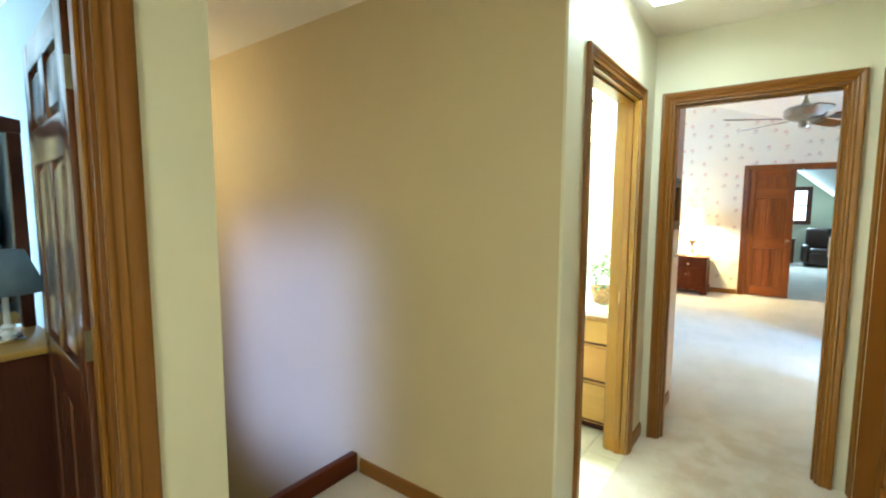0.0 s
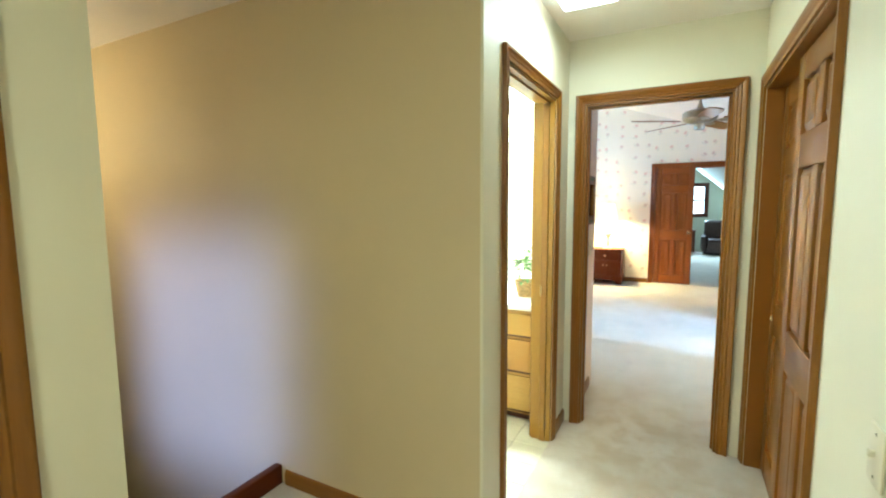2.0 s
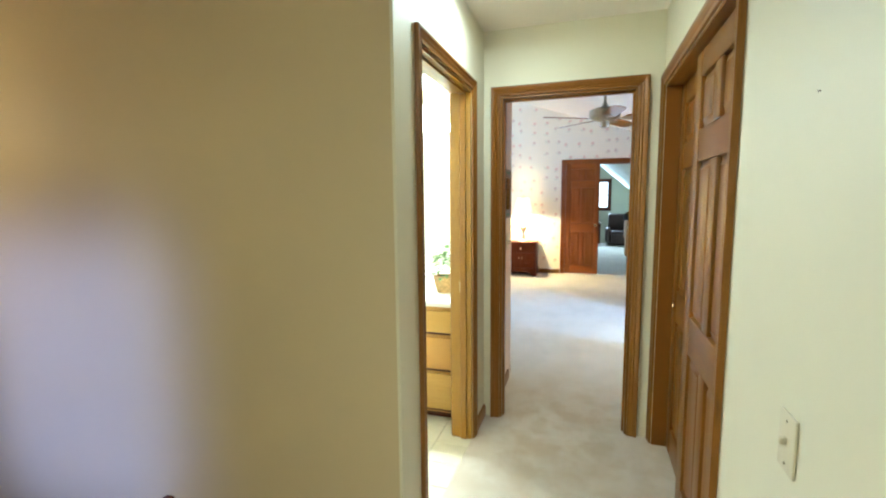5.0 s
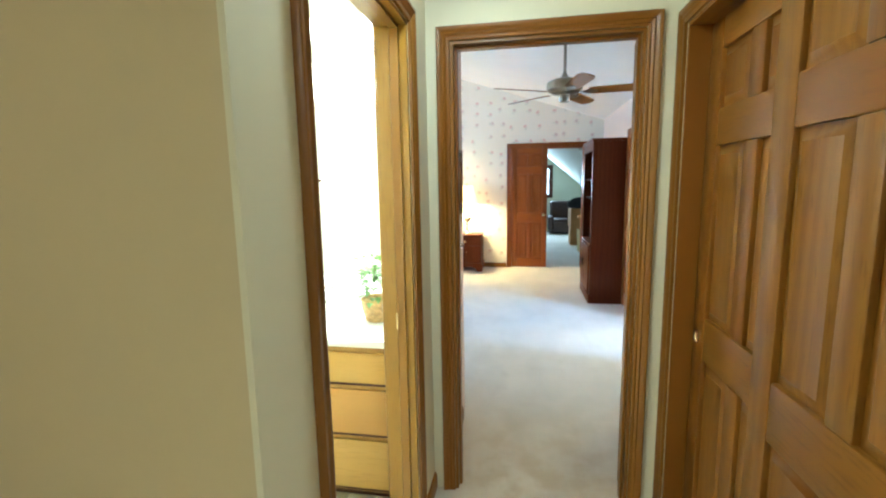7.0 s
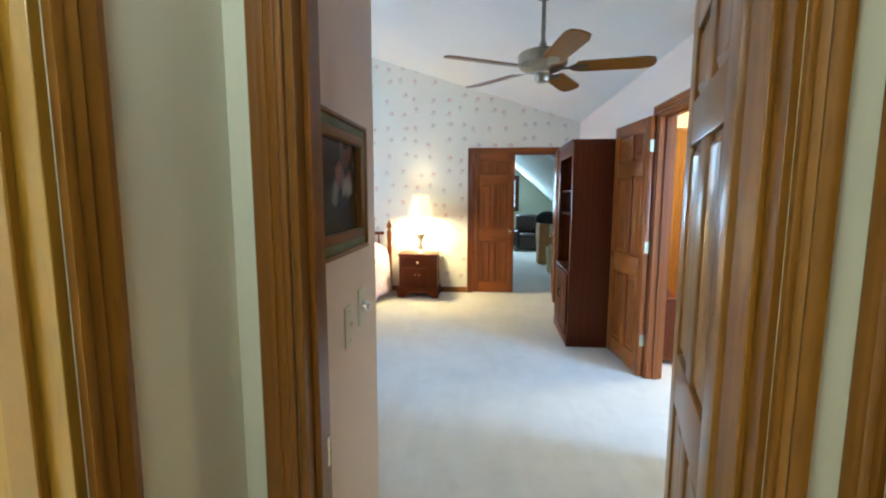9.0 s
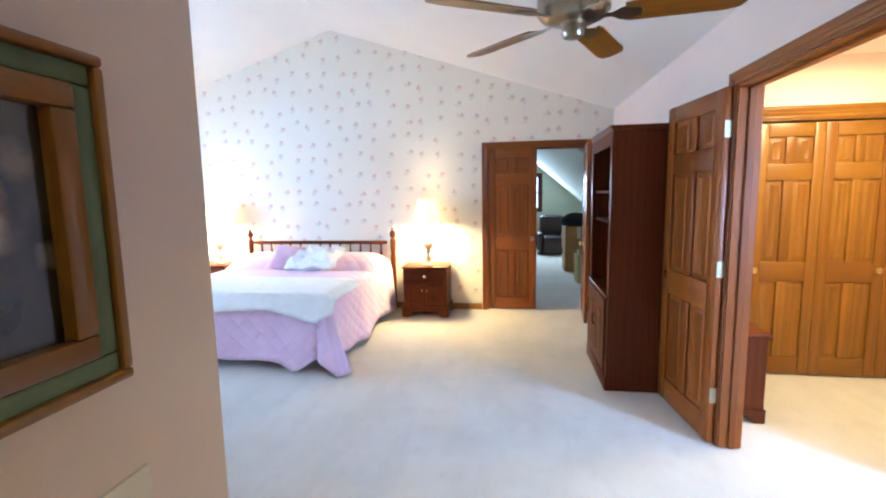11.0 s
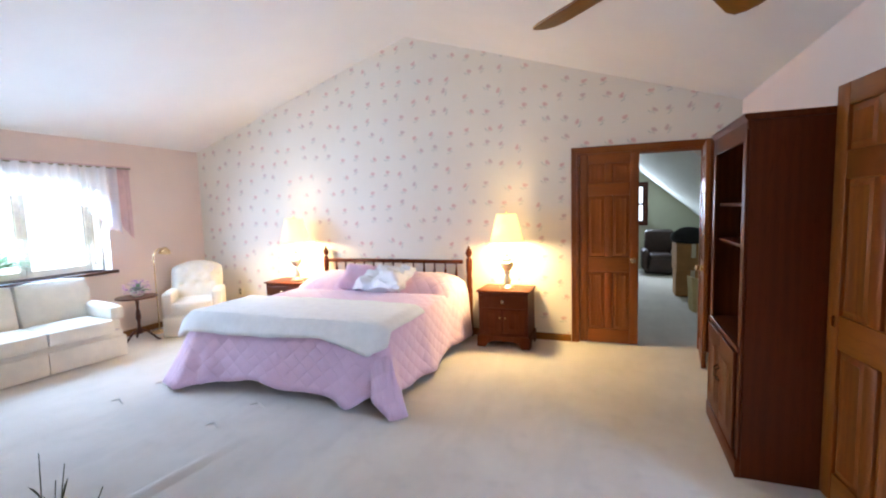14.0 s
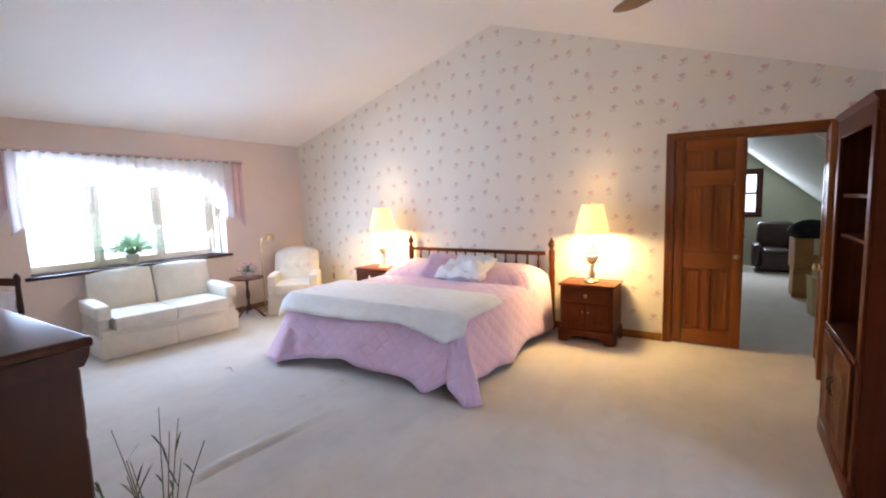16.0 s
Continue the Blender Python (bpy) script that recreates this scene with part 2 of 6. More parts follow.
def carpet_material():
    m, nt, p = nodes_of("cut_pile_carpet")
    v = coords(nt)
    pile = noise_of(nt, v, 420, 2, 0.6)
    tread = noise_of(nt, v, 2.2, 5, 0.62)
    stains = noise_of(nt, v, 7.0, 4, 0.6)
    c = mix_colour(nt, ramp(nt, tread, 0.34, 0.66), (0.645, 0.575, 0.475), (0.72, 0.65, 0.55))
    c = mix_colour(nt, ramp(nt, stains, 0.55, 0.95), c, (0.54, 0.48, 0.39))
    strokes = noise_of(nt, coords(nt, (1.0, 0.28, 1.0)), 5.5, 2, 0.5)
    c = mix_colour(nt, ramp(nt, strokes, 0.50, 0.60), c, mix_colour(nt, 0.7, (0.57, 0.51, 0.425), c))
    away = nt.nodes.new("ShaderNodeVectorMath")
    away.operation = "DISTANCE"
    nt.links.new(v, away.inputs[0])
    away.inputs[1].default_value = (-0.15, 2.9, 0.0)
    soil = nt.nodes.new("ShaderNodeMath")
    soil.operation = "MULTIPLY"
    nt.links.new(ramp(nt, away.outputs["Value"], 1.1, 0.2), soil.inputs[0])
    nt.links.new(ramp(nt, noise_of(nt, v, 5.0, 4, 0.6), 0.42, 0.62), soil.inputs[1])
    c = mix_colour(nt, soil.outputs[0], c, (0.56, 0.45, 0.31))
    c = mix_colour(nt, ramp(nt, pile, 0.2, 0.8), mix_colour(nt, 0.8, (0.34, 0.30, 0.24), c), c)
    nt.links.new(c, p.inputs["Base Color"])
    p.inputs["Roughness"].default_value = 0.97
    p.inputs["Sheen Weight"].default_value = 0.35
    ad = nt.nodes.new("ShaderNodeMath")
    ad.operation = "ADD"
    nt.links.new(pile, ad.inputs[0])
    nt.links.new(noise_of(nt, v, 30, 3), ad.inputs[1])
    bump(nt, p, ad.outputs[0], 0.5, 0.008)
    return m


carpet = carpet_material()


def wallpaper_material():
    m, nt, p = nodes_of("floral_wallpaper")
    v = coords(nt)
    base = mix_colour(nt, ramp(nt, noise_of(nt, v, 2.0, 3), 0.3, 0.7), (0.85, 0.77, 0.635), (0.88, 0.81, 0.68))

    sp = nt.nodes.new("ShaderNodeSeparateXYZ")
    nt.links.new(v, sp.inputs[0])
    flat = nt.nodes.new("ShaderNodeCombineXYZ")
    nt.links.new(sp.outputs[0], flat.inputs[0])
    nt.links.new(sp.outputs[2], flat.inputs[1])
    def vec_math(op, a, b=None):
        n = nt.nodes.new("ShaderNodeVectorMath")
        n.operation = op
        for k, x in enumerate((a, b)):
            if isinstance(x, tuple):
                n.inputs[k].default_value = x
            elif x is not None:
                nt.links.new(x, n.inputs[k])
        return n.outputs["Value" if op == "LENGTH" else "Vector"]

    # one sprig about the heart of each cell, turned its own way
    cell = node(nt, "ShaderNodeTexVoronoi", Scale=4.7, Randomness=0.55)
    cell.voronoi_dimensions = "2D"
    nt.links.new(flat.outputs[0], cell.inputs["Vector"])
    ks = nt.nodes.new("ShaderNodeSeparateColor")
    nt.links.new(cell.outputs["Color"], ks.inputs[0])
    turn = nt.nodes.new("ShaderNodeMapRange")
    nt.links.new(ks.outputs[0], turn.inputs["Value"])
    turn.inputs["To Min"].default_value, turn.inputs["To Max"].default_value = -1.1, 1.1
    rot = nt.nodes.new("ShaderNodeVectorRotate")
    rot.rotation_type = "Z_AXIS"
    nt.links.new(vec_math("SUBTRACT", flat.outputs[0], cell.outputs["Position"]), rot.inputs["Vector"])
    nt.links.new(turn.outputs["Result"], rot.inputs["Angle"])
    nz = node(nt, "ShaderNodeTexNoise", Scale=48.0, Detail=3.0)
    nt.links.new(flat.outputs[0], nz.inputs["Vector"])
    wob = vec_math("MULTIPLY", vec_math("SUBTRACT", nz.outputs["Color"], (0.5, 0.5, 0.5)), (0.03, 0.03, 0.0))
    own = vec_math("ADD", rot.outputs["Vector"], wob)

    def spot(u, v, ru, rv):
        d = vec_math("MULTIPLY", vec_math("SUBTRACT", own, (u, v, 0.0)), (1 / ru, 1 / rv, 0.0))
        return ramp(nt, vec_math("LENGTH", d), 1.25, 0.55)

    def dab(c, mask, strength, colour):
        return mix_colour(nt, mix_colour(nt, strength, (0, 0, 0), mask), c, colour)

    rose = mix_colour(nt, ramp(nt, ks.outputs[1], 0.45, 0.75), (0.70, 0.36, 0.30), (0.58, 0.40, 0.36))
    c = dab(base, spot(0.0, -0.026, 0.004, 0.030), 0.45, (0.42, 0.44, 0.34))
    c = dab(c, spot(-0.022, -0.034, 0.020, 0.007), 0.55, (0.42, 0.43, 0.36))
    c = dab(c, spot(0.020, -0.020, 0.018, 0.007), 0.50, (0.46, 0.45, 0.38))
    c = dab(c, spot(0.0, 0.010, 0.028, 0.022), 0.58, rose)
    c = dab(c, spot(0.024, 0.018, 0.013, 0.011), 0.50, rose)
    c = dab(c, spot(-0.003, 0.006, 0.010, 0.008), 0.40, (0.55, 0.24, 0.20))
    nt.links.new(c, p.inputs["Base Color"])
    p.inputs["Roughness"].default_value = 0.6
    return m


wallpaper = wallpaper_material()


def quilt_material():
    m, nt, p = nodes_of("pink_quilted_bedspread")
    uv = nt.nodes.new("ShaderNodeUVMap")
    sep = nt.nodes.new("ShaderNodeSeparateXYZ")
    nt.links.new(uv.outputs[0], sep.inputs[0])

    def math_node(op, a, b=None):
        n = nt.nodes.new("ShaderNodeMath")
        n.operation = op
        for i, x in enumerate((a, b)):
            if x is None:
                continue
            if isinstance(x, (int, float)):
                n.inputs[i].default_value = x
            else:
                nt.links.new(x, n.inputs[i])
        return n.outputs[0]

    def seam(op):
        s = math_node(op, sep.outputs[0], sep.outputs[1])
        return math_node("ABSOLUTE", math_node("SINE", math_node("MULTIPLY", s, math.pi / 0.15)))

    puff = math_node("POWER", math_node("MULTIPLY", seam("ADD"), seam("SUBTRACT")), 0.45)
    v = coords(nt)
    c = mix_colour(nt, ramp(nt, noise_of(nt, v, 3, 4), 0.3, 0.7), (0.73, 0.49, 0.61), (0.79, 0.55, 0.67))
    nt.links.new(c, p.inputs["Base Color"])
    p.inputs["Roughness"].default_value = 0.75
    p.inputs["Sheen Weight"].default_value = 0.35
    bump(nt, p, math_node("ADD", puff, math_node("MULTIPLY", noise_of(nt, v, 40, 3), 0.12)), 0.55, 0.016)
    return m


quilt = quilt_material()


def shade_material():
    m, nt, p = nodes_of("pleated_lampshade_cloth")
    p.inputs["Base Color"].default_value = (0.85, 0.72, 0.42, 1)
    p.inputs["Roughness"].default_value = 0.8
    p.inputs["Emission Color"].default_value = (1.0, 0.68, 0.22, 1)
    p.inputs["Emission Strength"].default_value = 1.6
    return m


shade_cloth = shade_material()


def glow(name, colour, strength):
    m, nt, p = nodes_of(name)
    p.inputs["Base Color"].default_value = (*colour, 1)
    p.inputs["Emission Color"].default_value = (*colour, 1)
    p.inputs["Emission Strength"].default_value = strength
    return m


diffuser_glow = glow("lit_diffuser", (1.0, 0.97, 0.9), 3.0)
daylight_backdrop = glow("overcast_garden", (0.86, 0.94, 1.0), 1.7)


def clear_glass(name):
    m, nt, p = nodes_of(name)
    p.inputs["Base Color"].default_value = (1, 1, 1, 1)
    p.inputs["Roughness"].default_value = 0.0
    p.inputs["Transmission Weight"].default_value = 1.0
    p.inputs["IOR"].default_value = 1.02
    return m


glass = clear_glass("window_glass")


def sheer_material():
    m, nt, p = nodes_of("white_sheer_lace")
    p.inputs["Base Color"].default_value = (0.92, 0.89, 0.88, 1)
    p.inputs["Roughness"].default_value = 0.9
    tr = nt.nodes.new("ShaderNodeBsdfTranslucent")
    tr.inputs["Color"].default_value = (0.95, 0.92, 0.92, 1)
    tp = nt.nodes.new("ShaderNodeBsdfTransparent")
    m1 = nt.nodes.new("ShaderNodeMixShader")
    m1.inputs[0].default_value = 0.6
    nt.links.new(p.outputs[0], m1.inputs[1])
    nt.links.new(tr.outputs[0], m1.inputs[2])
    m2 = nt.nodes.new("ShaderNodeMixShader")
    m2.inputs[0].default_value = 0.22
    nt.links.new(m1.outputs[0], m2.inputs[1])
    nt.links.new(tp.outputs[0], m2.inputs[2])
    nt.links.new(m2.outputs[0], nt.nodes["Material Output"].inputs["Surface"])
    return m


sheer = sheer_material()
sash_wood = plain("pale_sash_wood", (0.82, 0.72, 0.55), 0.5, 0.1, 14, 0.1, 90)
pink_drape = plain("mauve_drape_cloth", (0.68, 0.47, 0.43), 0.9, 0.08, 9, 0.3, 60)


def mirror_material():
    m, nt, p = nodes_of("mirror_glass")
    p.inputs["Base Color"].default_value = (0.9, 0.92, 0.9, 1)
    p.inputs["Metallic"].default_value = 1.0
    p.inputs["Roughness"].default_value = 0.01
    return m


mirror_glass = mirror_material()


def picture_material():
    m, nt, p = nodes_of("dark_still_life_print")
    v = coords(nt)
    a = noise_of(nt, v, 5.0, 4, 0.6)
    b = noise_of(nt, v, 11.0, 3, 0.6)
    c = mix_colour(nt, ramp(nt, a, 0.42, 0.68), (0.022, 0.018, 0.010), (0.075, 0.062, 0.032))
    wob = nt.nodes.new("ShaderNodeVectorMath")
    wob.operation = "MULTIPLY_ADD"
    nz = node(nt, "ShaderNodeTexNoise", Scale=30.0, Detail=3.0)
    nt.links.new(v, nz.inputs["Vector"])
    nt.links.new(nz.outputs["Color"], wob.inputs[0])
    wob.inputs[1].default_value = (0.0, 0.035, 0.035)
    nt.links.new(v, wob.inputs[2])
    # blossoms of the bunch, and the dark pot under it
    for y, z, r, col in ((3.455, 1.541, 0.026, (0.30, 0.10, 0.06)), (3.486, 1.561, 0.020, (0.34, 0.09, 0.06)), (3.480, 1.484, 0.028, (0.36, 0.16, 0.10)),
                         (3.516, 1.530, 0.018, (0.16, 0.11, 0.05)), (3.450, 1.458, 0.034, (0.42, 0.38, 0.26)), (3.478, 1.466, 0.026, (0.38, 0.33, 0.22)),
                         (3.539, 1.438, 0.013, (0.20, 0.16, 0.09)), (3.400, 1.500, 0.034, (0.32, 0.14, 0.09)), (3.370, 1.450, 0.030, (0.36, 0.30, 0.20)),
                         (3.420, 1.560, 0.022, (0.20, 0.14, 0.07)), (3.460, 1.405, 0.045, (0.010, 0.009, 0.008)), (3.420, 1.410, 0.045, (0.012, 0.010, 0.008))):
        away = nt.nodes.new("ShaderNodeVectorMath")
        away.operation = "DISTANCE"
        nt.links.new(wob.outputs["Vector"], away.inputs[0])
        away.inputs[1].default_value = (0.008, y + 0.0175, z + 0.0175)
        c = mix_colour(nt, mix_colour(nt, 0.75, (0, 0, 0), ramp(nt, away.outputs["Value"], r * 1.25, r * 0.5)), c, col)
    c = mix_colour(nt, ramp(nt, b, 0.60, 0.78), c, (0.11, 0.075, 0.045))
    nt.links.new(c, p.inputs["Base Color"])
    p.inputs["Roughness"].default_value = 0.25
    return m


still_life = picture_material()


# ---- mesh helpers ----
def bx(bm, x0, x1, y0, y1, z0, z1, bev=0.0, seg=1):
    r = bmesh.ops.create_cube(bm, size=1.0)
    for v in r["verts"]:
        v.co = Vector((x0 + (v.co.x + 0.5) * (x1 - x0), y0 + (v.co.y + 0.5) * (y1 - y0), z0 + (v.co.z + 0.5) * (z1 - z0)))
    if bev:
        es = {e for v in r["verts"] for e in v.link_edges}
        bmesh.ops.bevel(bm, geom=list(es), offset=bev, segments=seg, affect="EDGES", profile=0.5, clamp_overlap=True)
    return bm


def lathe(bm, profile, seg=20, at=(0, 0, 0), cap=True):
    rings = []
    for r, z in profile:
        rings.append([bm.verts.new((at[0] + r * math.cos(2 * math.pi * i / seg), at[1] + r * math.sin(2 * math.pi * i / seg), at[2] + z)) for i in range(seg)])
    for a, b in zip(rings, rings[1:]):
        for i in range(seg):
            j = (i + 1) % seg
            bm.faces.new((a[i], a[j], b[j], b[i]))
    if cap:
        bm.faces.new(rings[0][::-1])
        bm.faces.new(rings[-1])
    return bm


def tube(bm, pts, r, seg=8, taper=1.0):
    pts = [Vector(p) for p in pts]
    rings = []
    n = len(pts)
    for k, p in enumerate(pts):
        d = (pts[min(k + 1, n - 1)] - pts[max(k - 1, 0)]).normalized()
        a = d.orthogonal().normalized()
        if k and abs(d.z) < 0.999:
            a = d.cross(Vector((0, 0, 1))).normalized()
        elif abs(d.z) < 0.999:
            a = d.cross(Vector((0, 0, 1))).normalized()
        b = d.cross(a)
        rr = r * (1 + (taper - 1) * k / max(1, n - 1))
        rings.append([bm.verts.new(p + a * rr * math.cos(2 * math.pi * i / seg) + b * rr * math.sin(2 * math.pi * i / seg)) for i in range(seg)])
    for a, b in zip(rings, rings[1:]):
        for i in range(seg):
            j = (i + 1) % seg
            bm.faces.new((a[i], a[j], b[j], b[i]))
    bm.faces.new(rings[0][::-1])
    bm.faces.new(rings[-1])
    return bm


def prism(bm, poly, axis, a, b):
    """A flat outline drawn out along one axis; the outline holds the other two coordinates in order."""
    def put(u, v, w):
        return {"x": (w, u, v), "y": (u, w, v), "z": (u, v, w)}[axis]
    lo = [bm.verts.new(put(u, v, a)) for u, v in poly]
    hi = [bm.verts.new(put(u, v, b)) for u, v in poly]
    n = len(poly)
    bm.faces.new(lo)
    bm.faces.new(hi[::-1])
    for i in range(n):
        j = (i + 1) % n
        bm.faces.new((lo[i], hi[i], hi[j], lo[j]))
    return bm


def mesh_of(name, bm, mat, smooth=True):
    bmesh.ops.recalc_face_normals(bm, faces=bm.faces[:])
    me = bpy.data.meshes.new(name)
    bm.to_mesh(me)
    bm.free()
    me.materials.append(mat)
    if smooth:
        me.shade_smooth()
        me.set_sharp_from_angle(angle=radians(38))
    return me


def part(name, bm, mat, parent, label="", m=None):
    ob = new(name, mesh_of(name, bm, mat))
    ob.parent = parent
    if m is not None:
        ob.matrix_basis = m
    return tagged(ob, label)


def share(name, me, parent, m, label=""):
    ob = new(name, me)
    ob.parent = parent
    ob.matrix_basis = m
    return tagged(ob, label)


def thing(name, label, category, m=None, group="", kind=""):
    ob = new(name)
    ob.empty_display_size = 0.1
    if m is not None:
        ob.matrix_basis = m
    return tagged(ob, label, category, group, kind)


def solid(name, bm, mat, label, category, group="", kind="", m=None):
    ob = new(name, mesh_of(name, bm, mat))
    if m is not None:
        ob.matrix_basis = m
    return tagged(ob, label, category, group, kind)


def B():
    return bmesh.new()


def slab_wall(name, axis, at0, at1, a0, a1, z0, z1, mat, openings=(), label="painted wall", gable=None):
    """A wall along an axis between two planes, with openings (a, b, low, high) that go through it."""
    bm = B()

    def put(u0, u1, w0, w1):
        if u1 - u0 < 1e-4 or w1 - w0 < 1e-4:
            return
        if axis == "x":
            bx(bm, u0, u1, at0, at1, w0, w1)
        else:
            bx(bm, at0, at1, u0, u1, w0, w1)
    cur = a0
    for u0, u1, w0, w1 in sorted(openings):
        put(cur, u0, z0, z1)
        put(u0, u1, z0, w0)
        put(u0, u1, w1, z1)
        cur = u1
    put(cur, a1, z0, z1)
    if gable:
        prism(bm, gable, "y" if axis == "x" else "x", at0, at1)
    return solid(name, bm, mat, label, "wall", kind="structure")


# ---- plan ----
EAVE, RIDGE, RX = 2.44, 3.555, -2.39
EAST, WEST, NORTH, SOUTH = 1.07, -5.85, 8.86, 3.785
SLOPE = (RIDGE - EAVE) / (EAST - RX)

# floors
fl = B()
bx(fl, -1.53, 0.9, -1.5, 1.70, -0.2, 0.0)
bx(fl, -0.67, 0.9, 1.70, 3.06, -0.2, 0.0)
bx(fl, -0.70, 4.2, 3.06, 3.60, -0.2, 0.0)
bx(fl, -6.5, 4.2, 3.60, 15.2, -0.2, 0.0)
solid("floor", fl, carpet, "cream cut-pile carpet with faint tread marks", "floor", kind="structure")
bf = B()
bx(bf, -4.05, -0.67, 1.75, 3.60, -0.2, -0.004)
solid("floor_bathroom", bf, grout, "grout bed under pale bathroom floor tiles", "floor", kind="structure")
solid("floor_study", bx(B(), -5.0, -1.53, -2.4, 0.64, -0.2, 0.0), carpet, "cream carpet of the dark side room", "floor", kind="structure")
solid("floor_lower", bx(B(), -4.4, -1.53, 0.64, 1.75, -2.9, -2.7), carpet, "carpet of the lower storey under the stairwell", "floor", kind="structure")

# hall walls
slab_wall("wall_stair", "x", 1.64, 1.75, -4.4, -0.622, -2.7, 2.44, tan_tone, label="tan stairwell wall lit by soft daylight")
slab_wall("wall_hall_corner", "y", -0.622, -0.61, 1.64, 1.75, 0, 2.44, cream_paint, label="cream end of the stairwell wall")
slab_wall("wall_hall_west", "y", -0.73, -0.61, 1.75, 3.06, 0, 2.44, cream_paint, [(1.885, 2.69, 0, 2.035)], "cream hall wall with the bathroom door")
slab_wall("wall_hall_east", "y", 0.40, 0.52, -1.5, 3.0, 0, 2.44, cream_paint, [(1.655, 2.94, 0, 2.035)], "cream hall wall with the closet")
slab_wall("wall_hall_north", "x", 3.0, 3.06, -0.61, 0.52, 0, 2.44, cream_paint, [(-0.508, 0.272, 0, 2.05)], "cream hall wall round the bedroom door")
slab_wall("wall_hall_south", "x", -1.62, -1.5, -1.53, 0.52, 0, 2.44, cream_paint, label="plain cream end wall of the hall")
slab_wall("wall_study_east", "y", -1.53, -1.41, -1.5, 0.756, 0, 2.44, cream_paint, [(-0.36, 0.455, 0, 2.035)], "cream wall with the side room door")
# opening added, out of view, so the blue patch can fall on the far wall
slab_wall("wall_stair_south", "x", 0.64, 0.756, -4.4, -1.53, -2.7, 2.44, cream_paint, [(-3.0, -1.63, -0.14, 1.36)], label="plain cream stairwell wall")
slab_wall("wall_stair_west", "y", -4.5, -4.4, 0.64, 1.75, -2.7, 2.44, cream_paint, label="plain cream end wall of the stairwell")
slab_wall("wall_stair_lower", "y", -1.53, -1.41, 0.756, 1.64, -2.7, -0.2, cream_paint, label="cream wall under the landing")
solid("ceiling_hall", bx(B(), -5.0, 0.52, -2.5, 3.06, 2.44, 2.56), white_paint, "flat white hall ceiling", "ceiling", kind="structure")
# closet behind its sliding doors
slab_wall("wall_closet", "y", 0.95, 1.0, 1.5, 3.06, 0, 2.44, cream_paint, label="plain back wall of the hall closet")

# side room
slab_wall("wall_study_north", "x", 0.60, 0.64, -5.0, -1.53, 0, 2.44, blue_paint, label="grey-blue wall of the side room")
slab_wall("wall_study_west", "y", -5.1, -5.0, -2.4, 0.64, 0, 2.44, blue_paint, label="grey-blue wall of the side room")
slab_wall("wall_study_south", "x", -2.5, -2.4, -5.0, -1.41, 0, 2.44, blue_paint, label="grey-blue wall of the side room")

# bathroom
slab_wall("wall_bath_north", "x", 3.50, 3.60, -4.15, -0.70, 0, 2.44, bath_paint, label="pale bathroom wall over the vanity")
slab_wall("wall_bath_south", "x", 1.75, 1.78, -4.05, -0.73, 0, 2.44, bath_paint, label="pale bathroom wall with a small shelf")
slab_wall("wall_bath_west", "y", -4.15, -4.05, 1.75, 3.50, 0, 2.44, bath_paint, label="pale bathroom wall")
slab_wall("wall_bath_east", "y", -0.73, -0.70, 3.06, 3.50, 0, 2.44, bath_paint, label="pale bathroom wall beside the vanity")
solid("ceiling_bathroom", bx(B(), -4.15, -0.61, 3.06, 3.60, 2.44, 2.56), white_paint, "white bathroom ceiling", "ceiling", kind="structure")

# bedroom
def roof_z(x):
    return EAVE + SLOPE * (EAST - x) if x > RX else RIDGE - SLOPE * (RX - x)


WZ = roof_z(WEST)
gab = [(WEST, WZ), (EAST, EAVE), (RX, RIDGE)]
slab_wall("wall_north", "x", NORTH, NORTH + 0.12, WEST, EAST, 0, EAVE, wallpaper, [(-0.415, 0.775, 0, 2.035)], "cream wallpaper with small pink and green flower sprigs", gable=[(WEST, EAVE), (EAST, EAVE), (RX, RIDGE)])
slab_wall("wall_west", "y", WEST - 0.16, WEST, SOUTH, NORTH + 0.12, 0, WZ, pink_paint, [(5.39, 7.51, 0.87, 2.06)], "blush pink wall with a wide window")
slab_wall("wall_east", "y", EAST, EAST + 0.12, 3.06, NORTH, 0, EAVE, pink_paint, [(4.60, 5.85, 0, 2.035)], "blush pink wall with the dressing room door")
slab_wall("wall_south", "x", SOUTH - 0.12, SOUTH, WEST, -0.566, 0, 3.6, pink_paint, label="plain blush pink wall")
slab_wall("wall_entry", "y", -0.70, -0.566, 3.06, SOUTH - 0.12, 0, 3.6, pink_paint, label="blush pink wall of the entry with a framed picture")
slab_wall("wall_entry_south", "x", 3.06, 3.12, -0.566, EAST, 0, 3.6, pink_paint, [(-0.508, 0.272, 0, 2.05)], "blush pink wall round the hall door")
cb = B()
prism(cb, [(EAST + 0.12, EAVE - SLOPE * 0.12), (EAST + 0.12, EAVE + 0.12), (RX, RIDGE + 0.12), (WEST - 0.16, WZ + 0.12), (WEST - 0.16, WZ - SLOPE * 0.16), (RX, RIDGE)], "y", 3.0, NORTH + 0.12)
solid("ceiling_bedroom", cb, white_paint, "white vaulted ceiling with a ridge", "ceiling", kind="structure")

# dressing room
slab_wall("wall_dressing_north", "x", 6.98, 7.10, EAST + 0.12, 4.0, 0, 2.44, pink_paint, [(1.72, 3.62, 0, 2.0)], "blush wall with a sliding-door closet")
slab_wall("wall_dressing_east", "y", 4.0, 4.1, 3.0, 7.14, 0, 2.44, pink_paint, label="plain blush wall of the dressing room")
slab_wall("wall_dressing_south", "x", 3.9, 4.0, EAST + 0.12, 4.0, 0, 2.44, pink_paint, label="plain blush wall of the dressing room")
